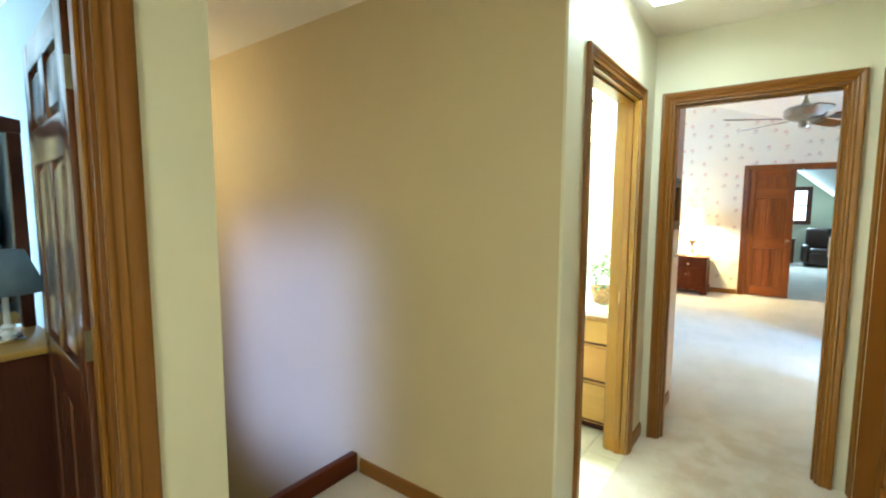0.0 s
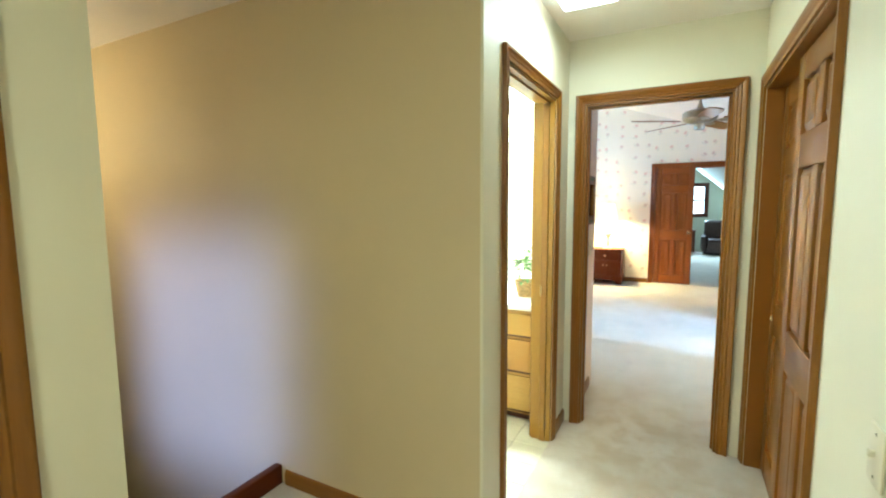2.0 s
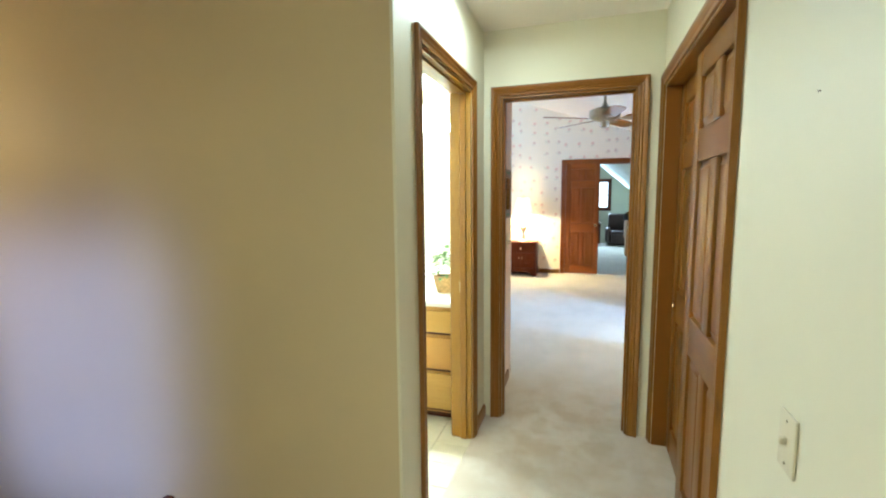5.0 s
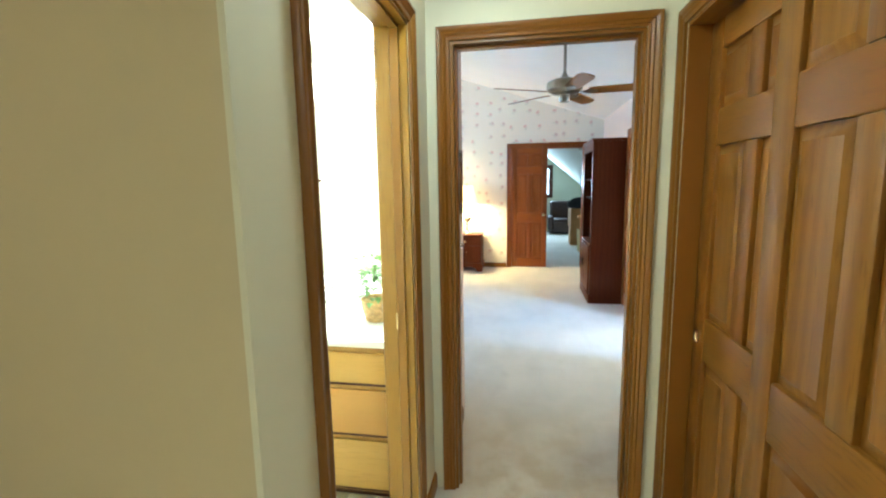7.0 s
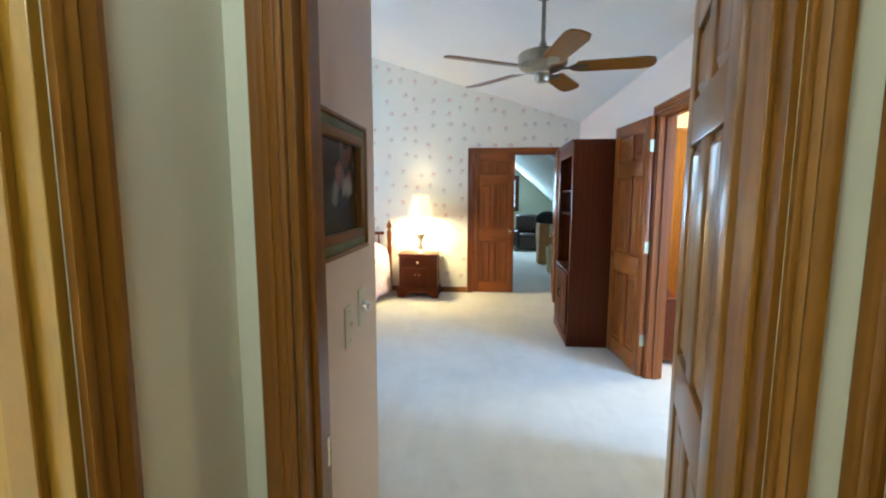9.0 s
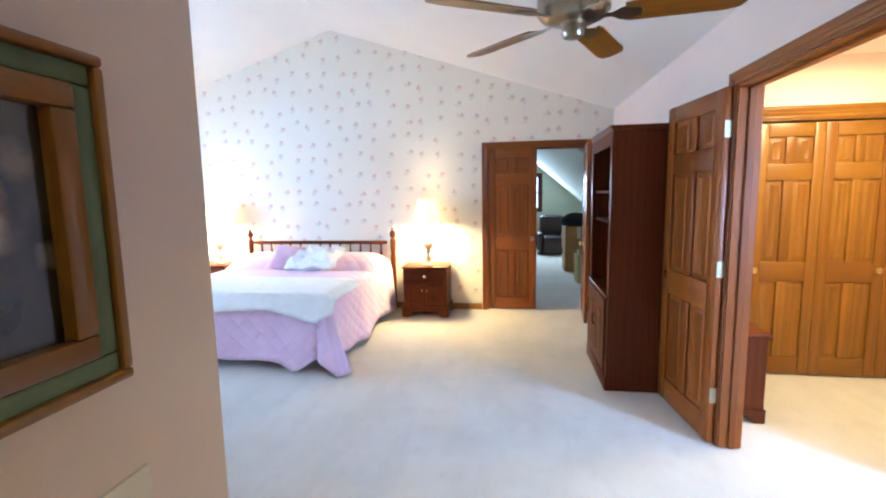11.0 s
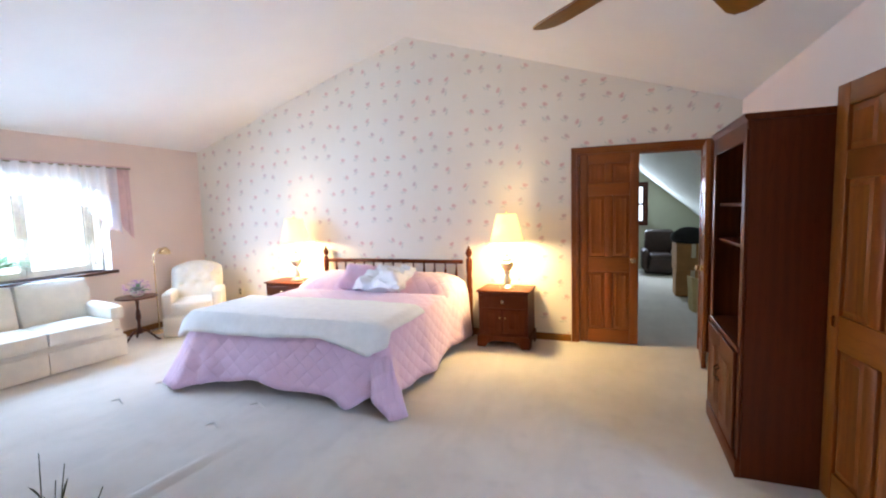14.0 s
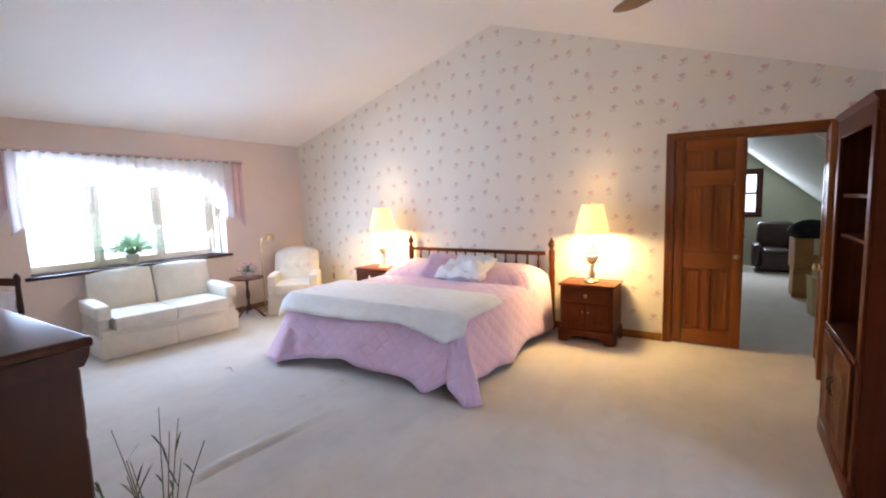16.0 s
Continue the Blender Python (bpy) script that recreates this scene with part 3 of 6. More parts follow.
# unseen wall added to keep the window lamp off the closet side
slab_wall("wall_dressing_partition", "x", 5.47, 5.57, 1.95, 4.0, 0, 2.44, pink_paint, label="unseen partition added to block the dressing window light")
slab_wall("wall_dressing_closet", "x", 7.6, 7.7, 1.5, 4.0, 0, 2.44, pink_paint, label="plain back wall of the dressing closet")
solid("ceiling_dressing", bx(B(), EAST + 0.12, 4.1, 3.9, 7.7, 2.44, 2.56), white_paint, "white dressing room ceiling", "ceiling", kind="structure")

# attic room beyond the double door
slab_wall("wall_attic_end", "x", 14.9, 15.0, -2.4, 3.0, 0, 2.6, sage_paint, [(-0.25, 0.58, 1.05, 1.9)], "sage attic wall with a small window")
slab_wall("wall_attic_west", "y", -2.5, -2.4, NORTH + 0.12, 15.0, 0, 2.6, sage_paint, label="plain sage attic wall")
slab_wall("wall_attic_knee", "y", 1.75, 1.85, NORTH + 0.12, 15.0, 0, 1.15, sage_paint, label="low sage knee wall")
at = B()
prism(at, [(1.85, 1.0), (1.85, 1.12), (0.05, 2.62), (-2.5, 2.62), (-2.5, 2.50), (0.10, 2.50)], "y", NORTH + 0.12, 15.0)
solid("ceiling_attic", at, popcorn, "rough-textured sloping attic ceiling", "ceiling", kind="structure")


# ---- trim ----
CASING = [(0.0, 0.0), (0.0, 0.010), (0.006, 0.013), (0.012, 0.013), (0.016, 0.010), (0.024, 0.012), (0.030, 0.016), (0.036, 0.012), (0.046, 0.015), (0.054, 0.020), (0.066, 0.020), (0.070, 0.016), (0.070, 0.0)]


def casing_parts(parent, w, h, y, side, cw=1.0, wd=oak):
    """Moulded casing round an opening w by h on the face at y; side -1 faces -y."""
    def ring(corner):
        out = []
        for u, d in CASING:
            u *= cw
            x, z = [(-u, 0), (-u, h + u), (w + u, h + u), (w + u, 0)][corner]
            out.append((x, y + side * d, z))
        return out
    for k, (nm, mat) in enumerate((("casing_jamb", wd["z"]), ("casing_head", wd["x"]), ("casing_jamb", wd["z"]))):
        bm = B()
        a = [bm.verts.new(p) for p in ring(k)]
        b = [bm.verts.new(p) for p in ring(k + 1)]
        n = len(a)
        for i in range(n):
            j = (i + 1) % n
            bm.faces.new((a[i], a[j], b[j], b[i]))
        bm.faces.new(a[::-1])
        bm.faces.new(b)
        part(nm, bm, mat, parent)


def door_frame(name, label, m, w, h, depth, front=True, back=True, stop=0.05, cw=1.0, wd=oak, inner=None):
    """Jambs, stops and casing; local x along the opening, y into the wall."""
    fr = thing(name, label, "door frame", m, kind="structure")
    jt, jw = 0.014, inner or wd
    part("jamb", bx(B(), 0, jt, 0.001, depth - 0.001, 0, h - jt, 0.001), jw["z"], fr)
    part("jamb", bx(B(), w - jt, w, 0.001, depth - 0.001, 0, h - jt, 0.001), jw["z"], fr)
    part("head_jamb", bx(B(), 0, w, 0.001, depth - 0.001, h - jt, h, 0.001), jw["x"], fr)
    if stop:
        part("stop", bx(B(), jt, jt + 0.012, stop, stop + 0.035, 0, h - jt - 0.012, 0.002), jw["z"], fr)
        part("stop", bx(B(), w - jt - 0.012, w - jt, stop, stop + 0.035, 0, h - jt - 0.012, 0.002), jw["z"], fr)
        part("stop", bx(B(), jt, w - jt, stop, stop + 0.035, h - jt - 0.012, h - jt, 0.002), jw["x"], fr)
    if front:
        casing_parts(fr, w, h, 0.0, -1, cw, wd)
    if back:
        casing_parts(fr, w, h, depth, 1, cw, jw)
    return fr


def along_x(x, y, z=0):
    return pose(x, y, z)


def facing_east(x, y, z=0):
    """Local x runs to +y, local y runs to -x: the face looks to +x."""
    return pose(x, y, z, 0, 0, 90)


def facing_west(x, y, z=0):
    """Local x runs to -y, local y runs to +x: the face looks to -x."""
    return pose(x, y, z, 0, 0, -90)


door_frame("door_1", "stained oak casing of the bedroom doorway", along_x(-0.508, 3.0), 0.78, 2.05, 0.12, stop=0.035, cw=0.80)
# inner: the oak coloured as if lit from the bathroom
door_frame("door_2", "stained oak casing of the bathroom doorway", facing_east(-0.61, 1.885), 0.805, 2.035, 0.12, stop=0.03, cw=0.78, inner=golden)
door_frame("door_3", "stained oak casing of the hall closet", facing_west(0.40, 2.94), 1.285, 2.035, 0.12, back=False, stop=0, cw=0.82)
door_frame("door_4", "stained oak casing of the side room doorway", facing_east(-1.41, -0.36), 0.815, 2.035, 0.12, stop=0.04, cw=1.35)
# red oak on this casing to darken it, vignetting put into the colour
door_frame("door_5", "stained oak casing of the dressing room doorway", facing_west(EAST, 5.85), 1.25, 2.035, 0.12, stop=0.05, wd=red_oak)
door_frame("door_6", "stained oak casing of the double doorway", along_x(-0.415, NORTH), 1.19, 2.035, 0.12, stop=0.06, wd=red_oak)
door_frame("door_7", "oak casing of the dressing room closet", along_x(1.72, 6.98), 1.90, 2.0, 0.12, back=False, stop=0, cw=1.3)

def strike_plate(frame_name, x, y, z, turn):
    """A brass strike plate on a jamb, a black block for its shaded latch hole."""
    fr = bpy.data.objects[frame_name]
    pl = part("strike_plate", bx(B(), -0.022, 0.022, -0.0012, 0.0012, -0.032, 0.032, 0.0008), brass, fr, "small brass strike plate", fr.matrix_basis.inverted() @ pose(x, y, z, 0, 0, turn))
    part("latch_hole", bx(B(), -0.009, 0.009, -0.0016, 0.0016, -0.012, 0.012), black_cloth, pl, "black block for the shaded latch hole")


strike_plate("door_2", -0.66, 2.675, 0.93, 0)
strike_plate("door_1", -0.493, 3.085, 0.93, 90)

BASE = [(0.0, 0.0), (0.012, 0.0), (0.012, 0.055), (0.008, 0.07), (0.004, 0.078), (0.0, 0.078)]


def baseboard(x0, y0, x1, y1, nx, ny):
    """A skirting board from one floor point to another, its face towards (nx, ny)."""
    bm = B()
    a = [bm.verts.new((x0 + nx * d, y0 + ny * d, h)) for d, h in BASE]
    b = [bm.verts.new((x1 + nx * d, y1 + ny * d, h)) for d, h in BASE]
    n = len(a)
    for i in range(n):
        j = (i + 1) % n
        bm.faces.new((a[i], a[j], b[j], b[i]))
    bm.faces.new(a[::-1])
    bm.faces.new(b)
    solid("baseboard", bm, oak["x"] if abs(x1 - x0) > abs(y1 - y0) else oak["y"], "stained oak skirting board along the carpet", "baseboard", kind="structure")


for q in ((WEST, NORTH, -0.49, NORTH, 0, -1), (0.85, NORTH, EAST, NORTH, 0, -1), (WEST, SOUTH, WEST, NORTH, 1, 0), (EAST, 5.93, EAST, NORTH, -1, 0),
          (WEST, SOUTH, -0.566, SOUTH, 0, 1), (-0.566, 3.19, -0.566, 3.66, 1, 0), (-0.61, 2.765, -0.61, 3.0, 1, 0), (-0.61, 1.64, -0.61, 1.828, 1, 0),
          (0.40, -1.4, 0.40, 1.583, -1, 0), (-1.41, 0.505, -1.41, 0.756, 1, 0), (EAST + 0.12, 6.98, 1.62, 6.98, 0, -1), (-1.72, 1.64, -0.61, 1.64, 0, -1)):
    baseboard(*q)
# curb at the head of the stairwell
cu = B()
bx(cu, -1.79, -1.745, 0.76, 1.638, -0.2, 0.10, 0.006, 2)
solid("stair_curb", cu, cherry["y"], "reddish wooden curb at the edge of the stairwell", "curb", kind="structure")
solid("stair_landing", bx(B(), -1.745, -1.53, 0.757, 1.639, -0.2, 0.0), carpet, "carpeted nook beside the stair curb", "landing", kind="structure")


# ---- six-panel doors ----
ROWS_Z = ((0.15, 0.77), (0.935, 1.58), (1.71, 1.915))


def panel_mesh(w, h, d=0.001, r=0.0130, slope=0.034, groove=0.008):
    """A raised panel for both faces: a groove at its rim, a bevel, then the flat field."""
    bm = B()
    for s in (-1, 1):
        rings = [[bm.verts.new(p) for p in ((k, s * y, k), (w - k, s * y, k), (w - k, s * y, h - k), (k, s * y, h - k))] for k, y in ((0, d), (groove, d), (slope, r), (slope + 0.003, r - 0.0015))]
        bm.faces.new(rings[-1])
        for o, f in zip(rings, rings[1:]):
            for i in range(4):
                j = (i + 1) % 4
                bm.faces.new((o[i], o[j], f[j], f[i]))
    return bm


def panel_door(label, m, w, h=2.02, t=0.035, wd=None, knob=None, knob_mat=None, hinge_x=None, group="", stile=0.10, mull=0.09, hinge_side=-1, pull=None):
    wd = wd or oak
    dr = thing("panel_door", label, "door", m, group)
    k = h / 2.02
    rows = [(a * k, b * k) for a, b in ROWS_Z]
    part("stile", bx(B(), 0, stile, -t / 2, t / 2, 0, h, 0.004, 2), wd["z"], dr)
    part("stile", bx(B(), w - stile, w, -t / 2, t / 2, 0, h, 0.004, 2), wd["z"], dr)
    zs = [0] + [z for r in rows for z in r] + [h]
    for i in range(0, len(zs), 2):
        part("rail", bx(B(), stile, w - stile, -t / 2 + 0.0004, t / 2 - 0.0004, zs[i], zs[i + 1], 0.006, 2), wd["x"], dr)
    pw = (w - 2 * stile - mull) / 2
    for a, b in rows:
        part("mullion", bx(B(), stile + pw, stile + pw + mull, -t / 2 + 0.0006, t / 2 - 0.0006, a, b, 0.006, 2), wd["z"], dr)
        for x in (stile, stile + pw + mull):
            part("panel", panel_mesh(pw, b - a), wd["z"], dr, m=pose(x, 0, a))
    if knob is not None:
        km = knob_mat or brass
        for s in (-1, 1):
            bm = B()
            lathe(bm, [(0.030, 0.0), (0.030, 0.006), (0.013, 0.012), (0.011, 0.028), (0.022, 0.036), (0.028, 0.050), (0.024, 0.062), (0.006, 0.068)], 16)
            part("knob", bm, km, dr, "round metal knob", pose(knob, s * t / 2, 0.90, -90 * s * -1 if s > 0 else 90))
    if pull is not None:
        bm = B()
        lathe(bm, [(0.026, 0.0), (0.026, 0.003), (0.020, 0.003), (0.018, -0.002), (0.004, -0.002)], 16)
        part("finger_pull", bm, brass, dr, "round brass finger pull", pose(pull, -t / 2 - 0.001, 0.84, 90))
    if hinge_x is not None:
        for z in (0.29, 1.03, 1.80):
            bm = B()
            bx(bm, hinge_x - 0.003, hinge_x + 0.003, -0.016, 0.016, z - 0.045, z + 0.045)
            lathe(bm, [(0.006, -0.047), (0.006, 0.047)], 8, (hinge_x, hinge_side * (t / 2 + 0.004), z))
            bx(bm, min(hinge_x, hinge_x + 0.032 * (1 if hinge_x < w / 2 else -1)), max(hinge_x, hinge_x + 0.032 * (1 if hinge_x < w / 2 else -1)), hinge_side * t / 2 - 0.0015, hinge_side * t / 2 + 0.0015, z - 0.045, z + 0.045)
            part("hinge", bm, steel, dr, "pale brass hinge")
    return dr


def between(x0, y0, x1, y1, z=0.012):
    """A pose whose local x runs from the first floor point to the second."""
    return pose(x0, y0, z, 0, 0, math.degrees(math.atan2(y1 - y0, x1 - x0)))


panel_door("stained oak six-panel door standing open into the bedroom", between(0.278, 3.15, 0.470, 3.82), 0.69, knob=0.63)
panel_door("closed oak six-panel leaf of the double doorway", between(-0.399, NORTH + 0.02, 0.2, NORTH + 0.02), 0.585, knob=0.53, group="double doors to the attic room", wd=red_oak, stile=0.085, mull=0.075)
panel_door("open oak six-panel leaf of the double doorway", between(0.765, NORTH - 0.01, 0.705, 8.30), 0.565, knob=0.515, group="double doors to the attic room", wd=red_oak, stile=0.085, mull=0.075)
# darker red oak on this leaf stands in for lens vignetting
panel_door("oak six-panel dressing room door folded open beside the bookcase", between(1.035, 5.862, 0.962, 6.53), 0.675, wd=red_oak, knob=0.615, hinge_x=0.0, hinge_side=-1, stile=0.095, mull=0.085)
panel_door("oak six-panel sliding closet door on the front track", between(0.452, 2.365, 0.452, 1.7), 0.705, h=2.0, stile=0.10, mull=0.085, group="hall closet doors", pull=0.655)
panel_door("oak six-panel sliding closet door on the back track", between(0.495, 2.922, 0.495, 2.3), 0.70, h=2.0, stile=0.10, mull=0.085, group="hall closet doors", pull=0.045)
panel_door("dark red-brown six-panel door standing open into the side room", between(-1.548, 0.445, -2.30, 0.510), 0.76, knob=0.70, hinge_x=0.0, hinge_side=-1, wd=glossy_red)
for k in range(4):
    panel_door("golden oak six-panel folding closet door", between(1.737 + 0.4675 * k, 7.012, 2.2 + 0.4675 * k, 7.012), 0.465, h=1.96, stile=0.075, mull=0.07, group="dressing closet doors", pull=0.035 if k == 0 else (0.43 if k == 1 else None))


# ---- window ----
def bay_window():
    wn = thing("window_1", "wide white daylight window with wooden frames and a dark sill", "window", kind="structure")
    y0, y1, z0, z1, xg = 5.39, 7.51, 0.87, 2.06, -6.14
    part("reveal", bx(B(), xg - 0.02, WEST - 0.001, y0, y1, z1, z1 + 0.02), white_paint, wn)
    part("window_sill", bx(B(), xg - 0.02, WEST + 0.05, y0 - 0.05, y1 + 0.05, z0 - 0.035, z0, 0.006, 2), darkwood["y"], wn, "dark wooden sill")
    def sash(ax, ay, bxx, by):
        d = Vector((bxx - ax, by - ay, 0))
        m = Matrix.Translation((ax, ay, 0)) @ Matrix.Rotation(math.atan2(d.y, d.x), 4, "Z")
        w, fw = d.length, 0.05
        bm = B()
        bx(bm, 0, fw, -0.025, 0.025, z0, z1, 0.003)
        bx(bm, w - fw, w, -0.025, 0.025, z0, z1, 0.003)
        bx(bm, fw, w - fw, -0.024, 0.024, z0, z0 + fw * 1.5, 0.003)
        bx(bm, fw, w - fw, -0.024, 0.024, z1 - fw, z1, 0.003)
        fr = part("window_frame", bm, sash_wood, wn, "pale wooden sash", m)
        pn = part("pane", bx(B(), fw, w - fw, -0.003, 0.003, z0 + fw, z1 - fw), glass, fr)
        pn.visible_shadow = False
    ys = [5.42, 6.09, 6.77, 7.46]
    for a, b in zip(ys, ys[1:]):
        sash(xg, a + 0.002, xg, b - 0.002)
    sash(xg, 7.462, WEST - 0.14, 7.508)
    sash(WEST - 0.14, 5.392, xg, 5.418)
    return wn


bay_window()
solid("backdrop", bx(B(), -9.0, -8.9, 1.0, 12.0, -1.0, 5.0), daylight_backdrop, "bright overcast daylight outside the window", "backdrop", kind="structure")
solid("backdrop_attic", bx(B(), -1.5, 2.0, 16.5, 16.6, 0.0, 3.5), daylight_backdrop, "bright overcast daylight outside the attic window", "backdrop", kind="structure")


# ---- bedroom: large furniture ----
def nightstand(m):
    ns = thing("nightstand", "cherry wood nightstand with a drawer and two doors", "nightstand", m, "pair of nightstands")
    w, d, h = 0.535, 0.40, 0.62
    part("top", bx(B(), -w / 2 - 0.02, w / 2 + 0.02, -d - 0.02, 0.005, h - 0.025, h, 0.008, 2), cherry["x"], ns)
    part("body", bx(B(), -w / 2, w / 2, -d, 0, 0.12, h - 0.025, 0.003), cherry["z"], ns)
    dw = part("drawer", bx(B(), -w / 2 + 0.03, w / 2 - 0.03, -d - 0.014, -d, h - 0.19, h - 0.05, 0.006, 2), cherry["x"], ns)
    part("pull", lathe(B(), [(0.018, 0), (0.018, 0.004), (0.008, 0.01), (0.014, 0.022), (0.004, 0.026)], 12), brass, dw, "brass drawer pull", pose(0, -d - 0.014, h - 0.12, 90))
    for s in (-1, 1):
        x0, x1 = (-w / 2 + 0.03, -0.006) if s < 0 else (0.006, w / 2 - 0.03)
        dr = part("door", bx(B(), x0, x1, -d - 0.012, -d, 0.16, h - 0.205, 0.004), cherry["z"], ns)
        bm = panel_mesh(x1 - x0 - 0.07, 0.22, 0.004, 0.012, 0.03)
        part("panel", bm, cherry["z"], dr, m=pose(x0 + 0.035, -d - 0.012, 0.19))
        part("pull", lathe(B(), [(0.009, 0), (0.006, 0.012), (0.010, 0.018), (0.003, 0.022)], 10), brass, dr, "small brass knob", pose(0.03 * s, -d - 0.012, 0.33, 90))
    # base with a curved apron and bracket feet
    out = [(-w / 2 - 0.015, 0), (-w / 2 + 0.07, 0), (-w / 2 + 0.10, 0.05), (-w / 2 + 0.16, 0.07), (-0.05, 0.075), (0, 0.06), (0.05, 0.075), (w / 2 - 0.16, 0.07), (w / 2 - 0.10, 0.05), (w / 2 - 0.07, 0), (w / 2 + 0.015, 0), (w / 2 + 0.015, 0.12), (w / 2, 0.135), (-w / 2, 0.135), (-w / 2 - 0.015, 0.12)]
    part("apron", prism(B(), out, "y", -d - 0.015, -d + 0.008), cherry["x"], ns)
    for s in (-1, 1):
        side = [(-d, 0), (-d + 0.09, 0), (-d + 0.13, 0.06), (-0.13, 0.06), (-0.09, 0), (0, 0), (0, 0.135), (-d, 0.135)]
        part("apron", prism(B(), side, "x", s * (w / 2 + 0.015) - 0.01, s * (w / 2 + 0.015) + 0.002 * s), cherry["y"], ns)
    return ns


n1 = nightstand(pose(-1.155, NORTH - 0.03, 0))
n2 = copy_thing(n1, pose(-4.05, NORTH - 0.03, 0))


def bookcase():
    x0, x1, y0, y1, h = 0.60, 1.045, 6.545, 7.36, 1.91
    bc = thing("bookcase", "tall cherry wood bookcase with empty shelves and two lower doors", "bookcase", pose(x0, y0, 0))
    d, w = x1 - x0, y1 - y0
    t = 0.022
    part("side_panel", bx(B(), 0, d, 0, t, 0, h, 0.002), cherry["z"], bc)
    part("side_panel", bx(B(), 0, d, w - t, w, 0, h, 0.002), cherry["z"], bc)
    part("back_panel", bx(B(), d - 0.01, d, t, w - t, 0.06, h, 0), cherry["z"], bc)
    part("top", bx(B(), 0, d, t, w - t, h - t, h, 0), cherry["y"], bc)
    part("crown", prism(B(), [(-0.03, h + 0.035), (-0.03, h + 0.02), (-0.012, h - 0.005), (-0.012, h - 0.04), (0, h - 0.05), (0, h + 0.035)], "y", -0.01, w + 0.01), cherry["y"], bc)
    part("cornice", bx(B(), 0.0, d, -0.01, w + 0.01, h, h + 0.035, 0.003), cherry["y"], bc)
    for a, b in ((0, 0.06), (w - 0.06, w)):
        part("face_stile", bx(B(), -0.016, 0, a, b, 0.0, h, 0.003), cherry["z"], bc)
    part("face_rail", bx(B(), -0.0155, 0, 0.06, w - 0.06, h - 0.10, h, 0.003), cherry["y"], bc)
    part("plinth", bx(B(), -0.028, 0.0, -0.006, w + 0.006, 0, 0.10, 0.005, 2), cherry["y"], bc)
    part("counter", bx(B(), -0.026, d - 0.012, t, w - t, 0.69, 0.72, 0.004), cherry["y"], bc)
    for z in (1.24, 1.47):
        part("shelf", bx(B(), 0.02, d - 0.012, t, w - t, z, z + 0.02, 0.003), cherry["y"], bc)
    for k in (0, 1):
        a, b = (0.062, w / 2 - 0.002) if k == 0 else (w / 2 + 0.002, w - 0.062)
        dr = part("door", bx(B(), -0.034, -0.016, a, b, 0.13, 0.68, 0.003), cherry["z"], bc)
        part("panel", panel_mesh(b - a - 0.11, 0.40, 0.004, 0.012, 0.03), cherry["z"], dr, m=pose(-0.034, b - 0.055, 0.205, 0, 0, -90))
        part("handle", tube(B(), [(-0.034, 0, 0), (-0.055, 0, 0.012), (-0.055, 0, 0.07), (-0.034, 0, 0.082)], 0.005, 8), dark_metal, dr, "dark drop handle", pose(0, w / 2 + (-0.03 if k == 0 else 0.03), 0.40))
    return bc


bookcase()


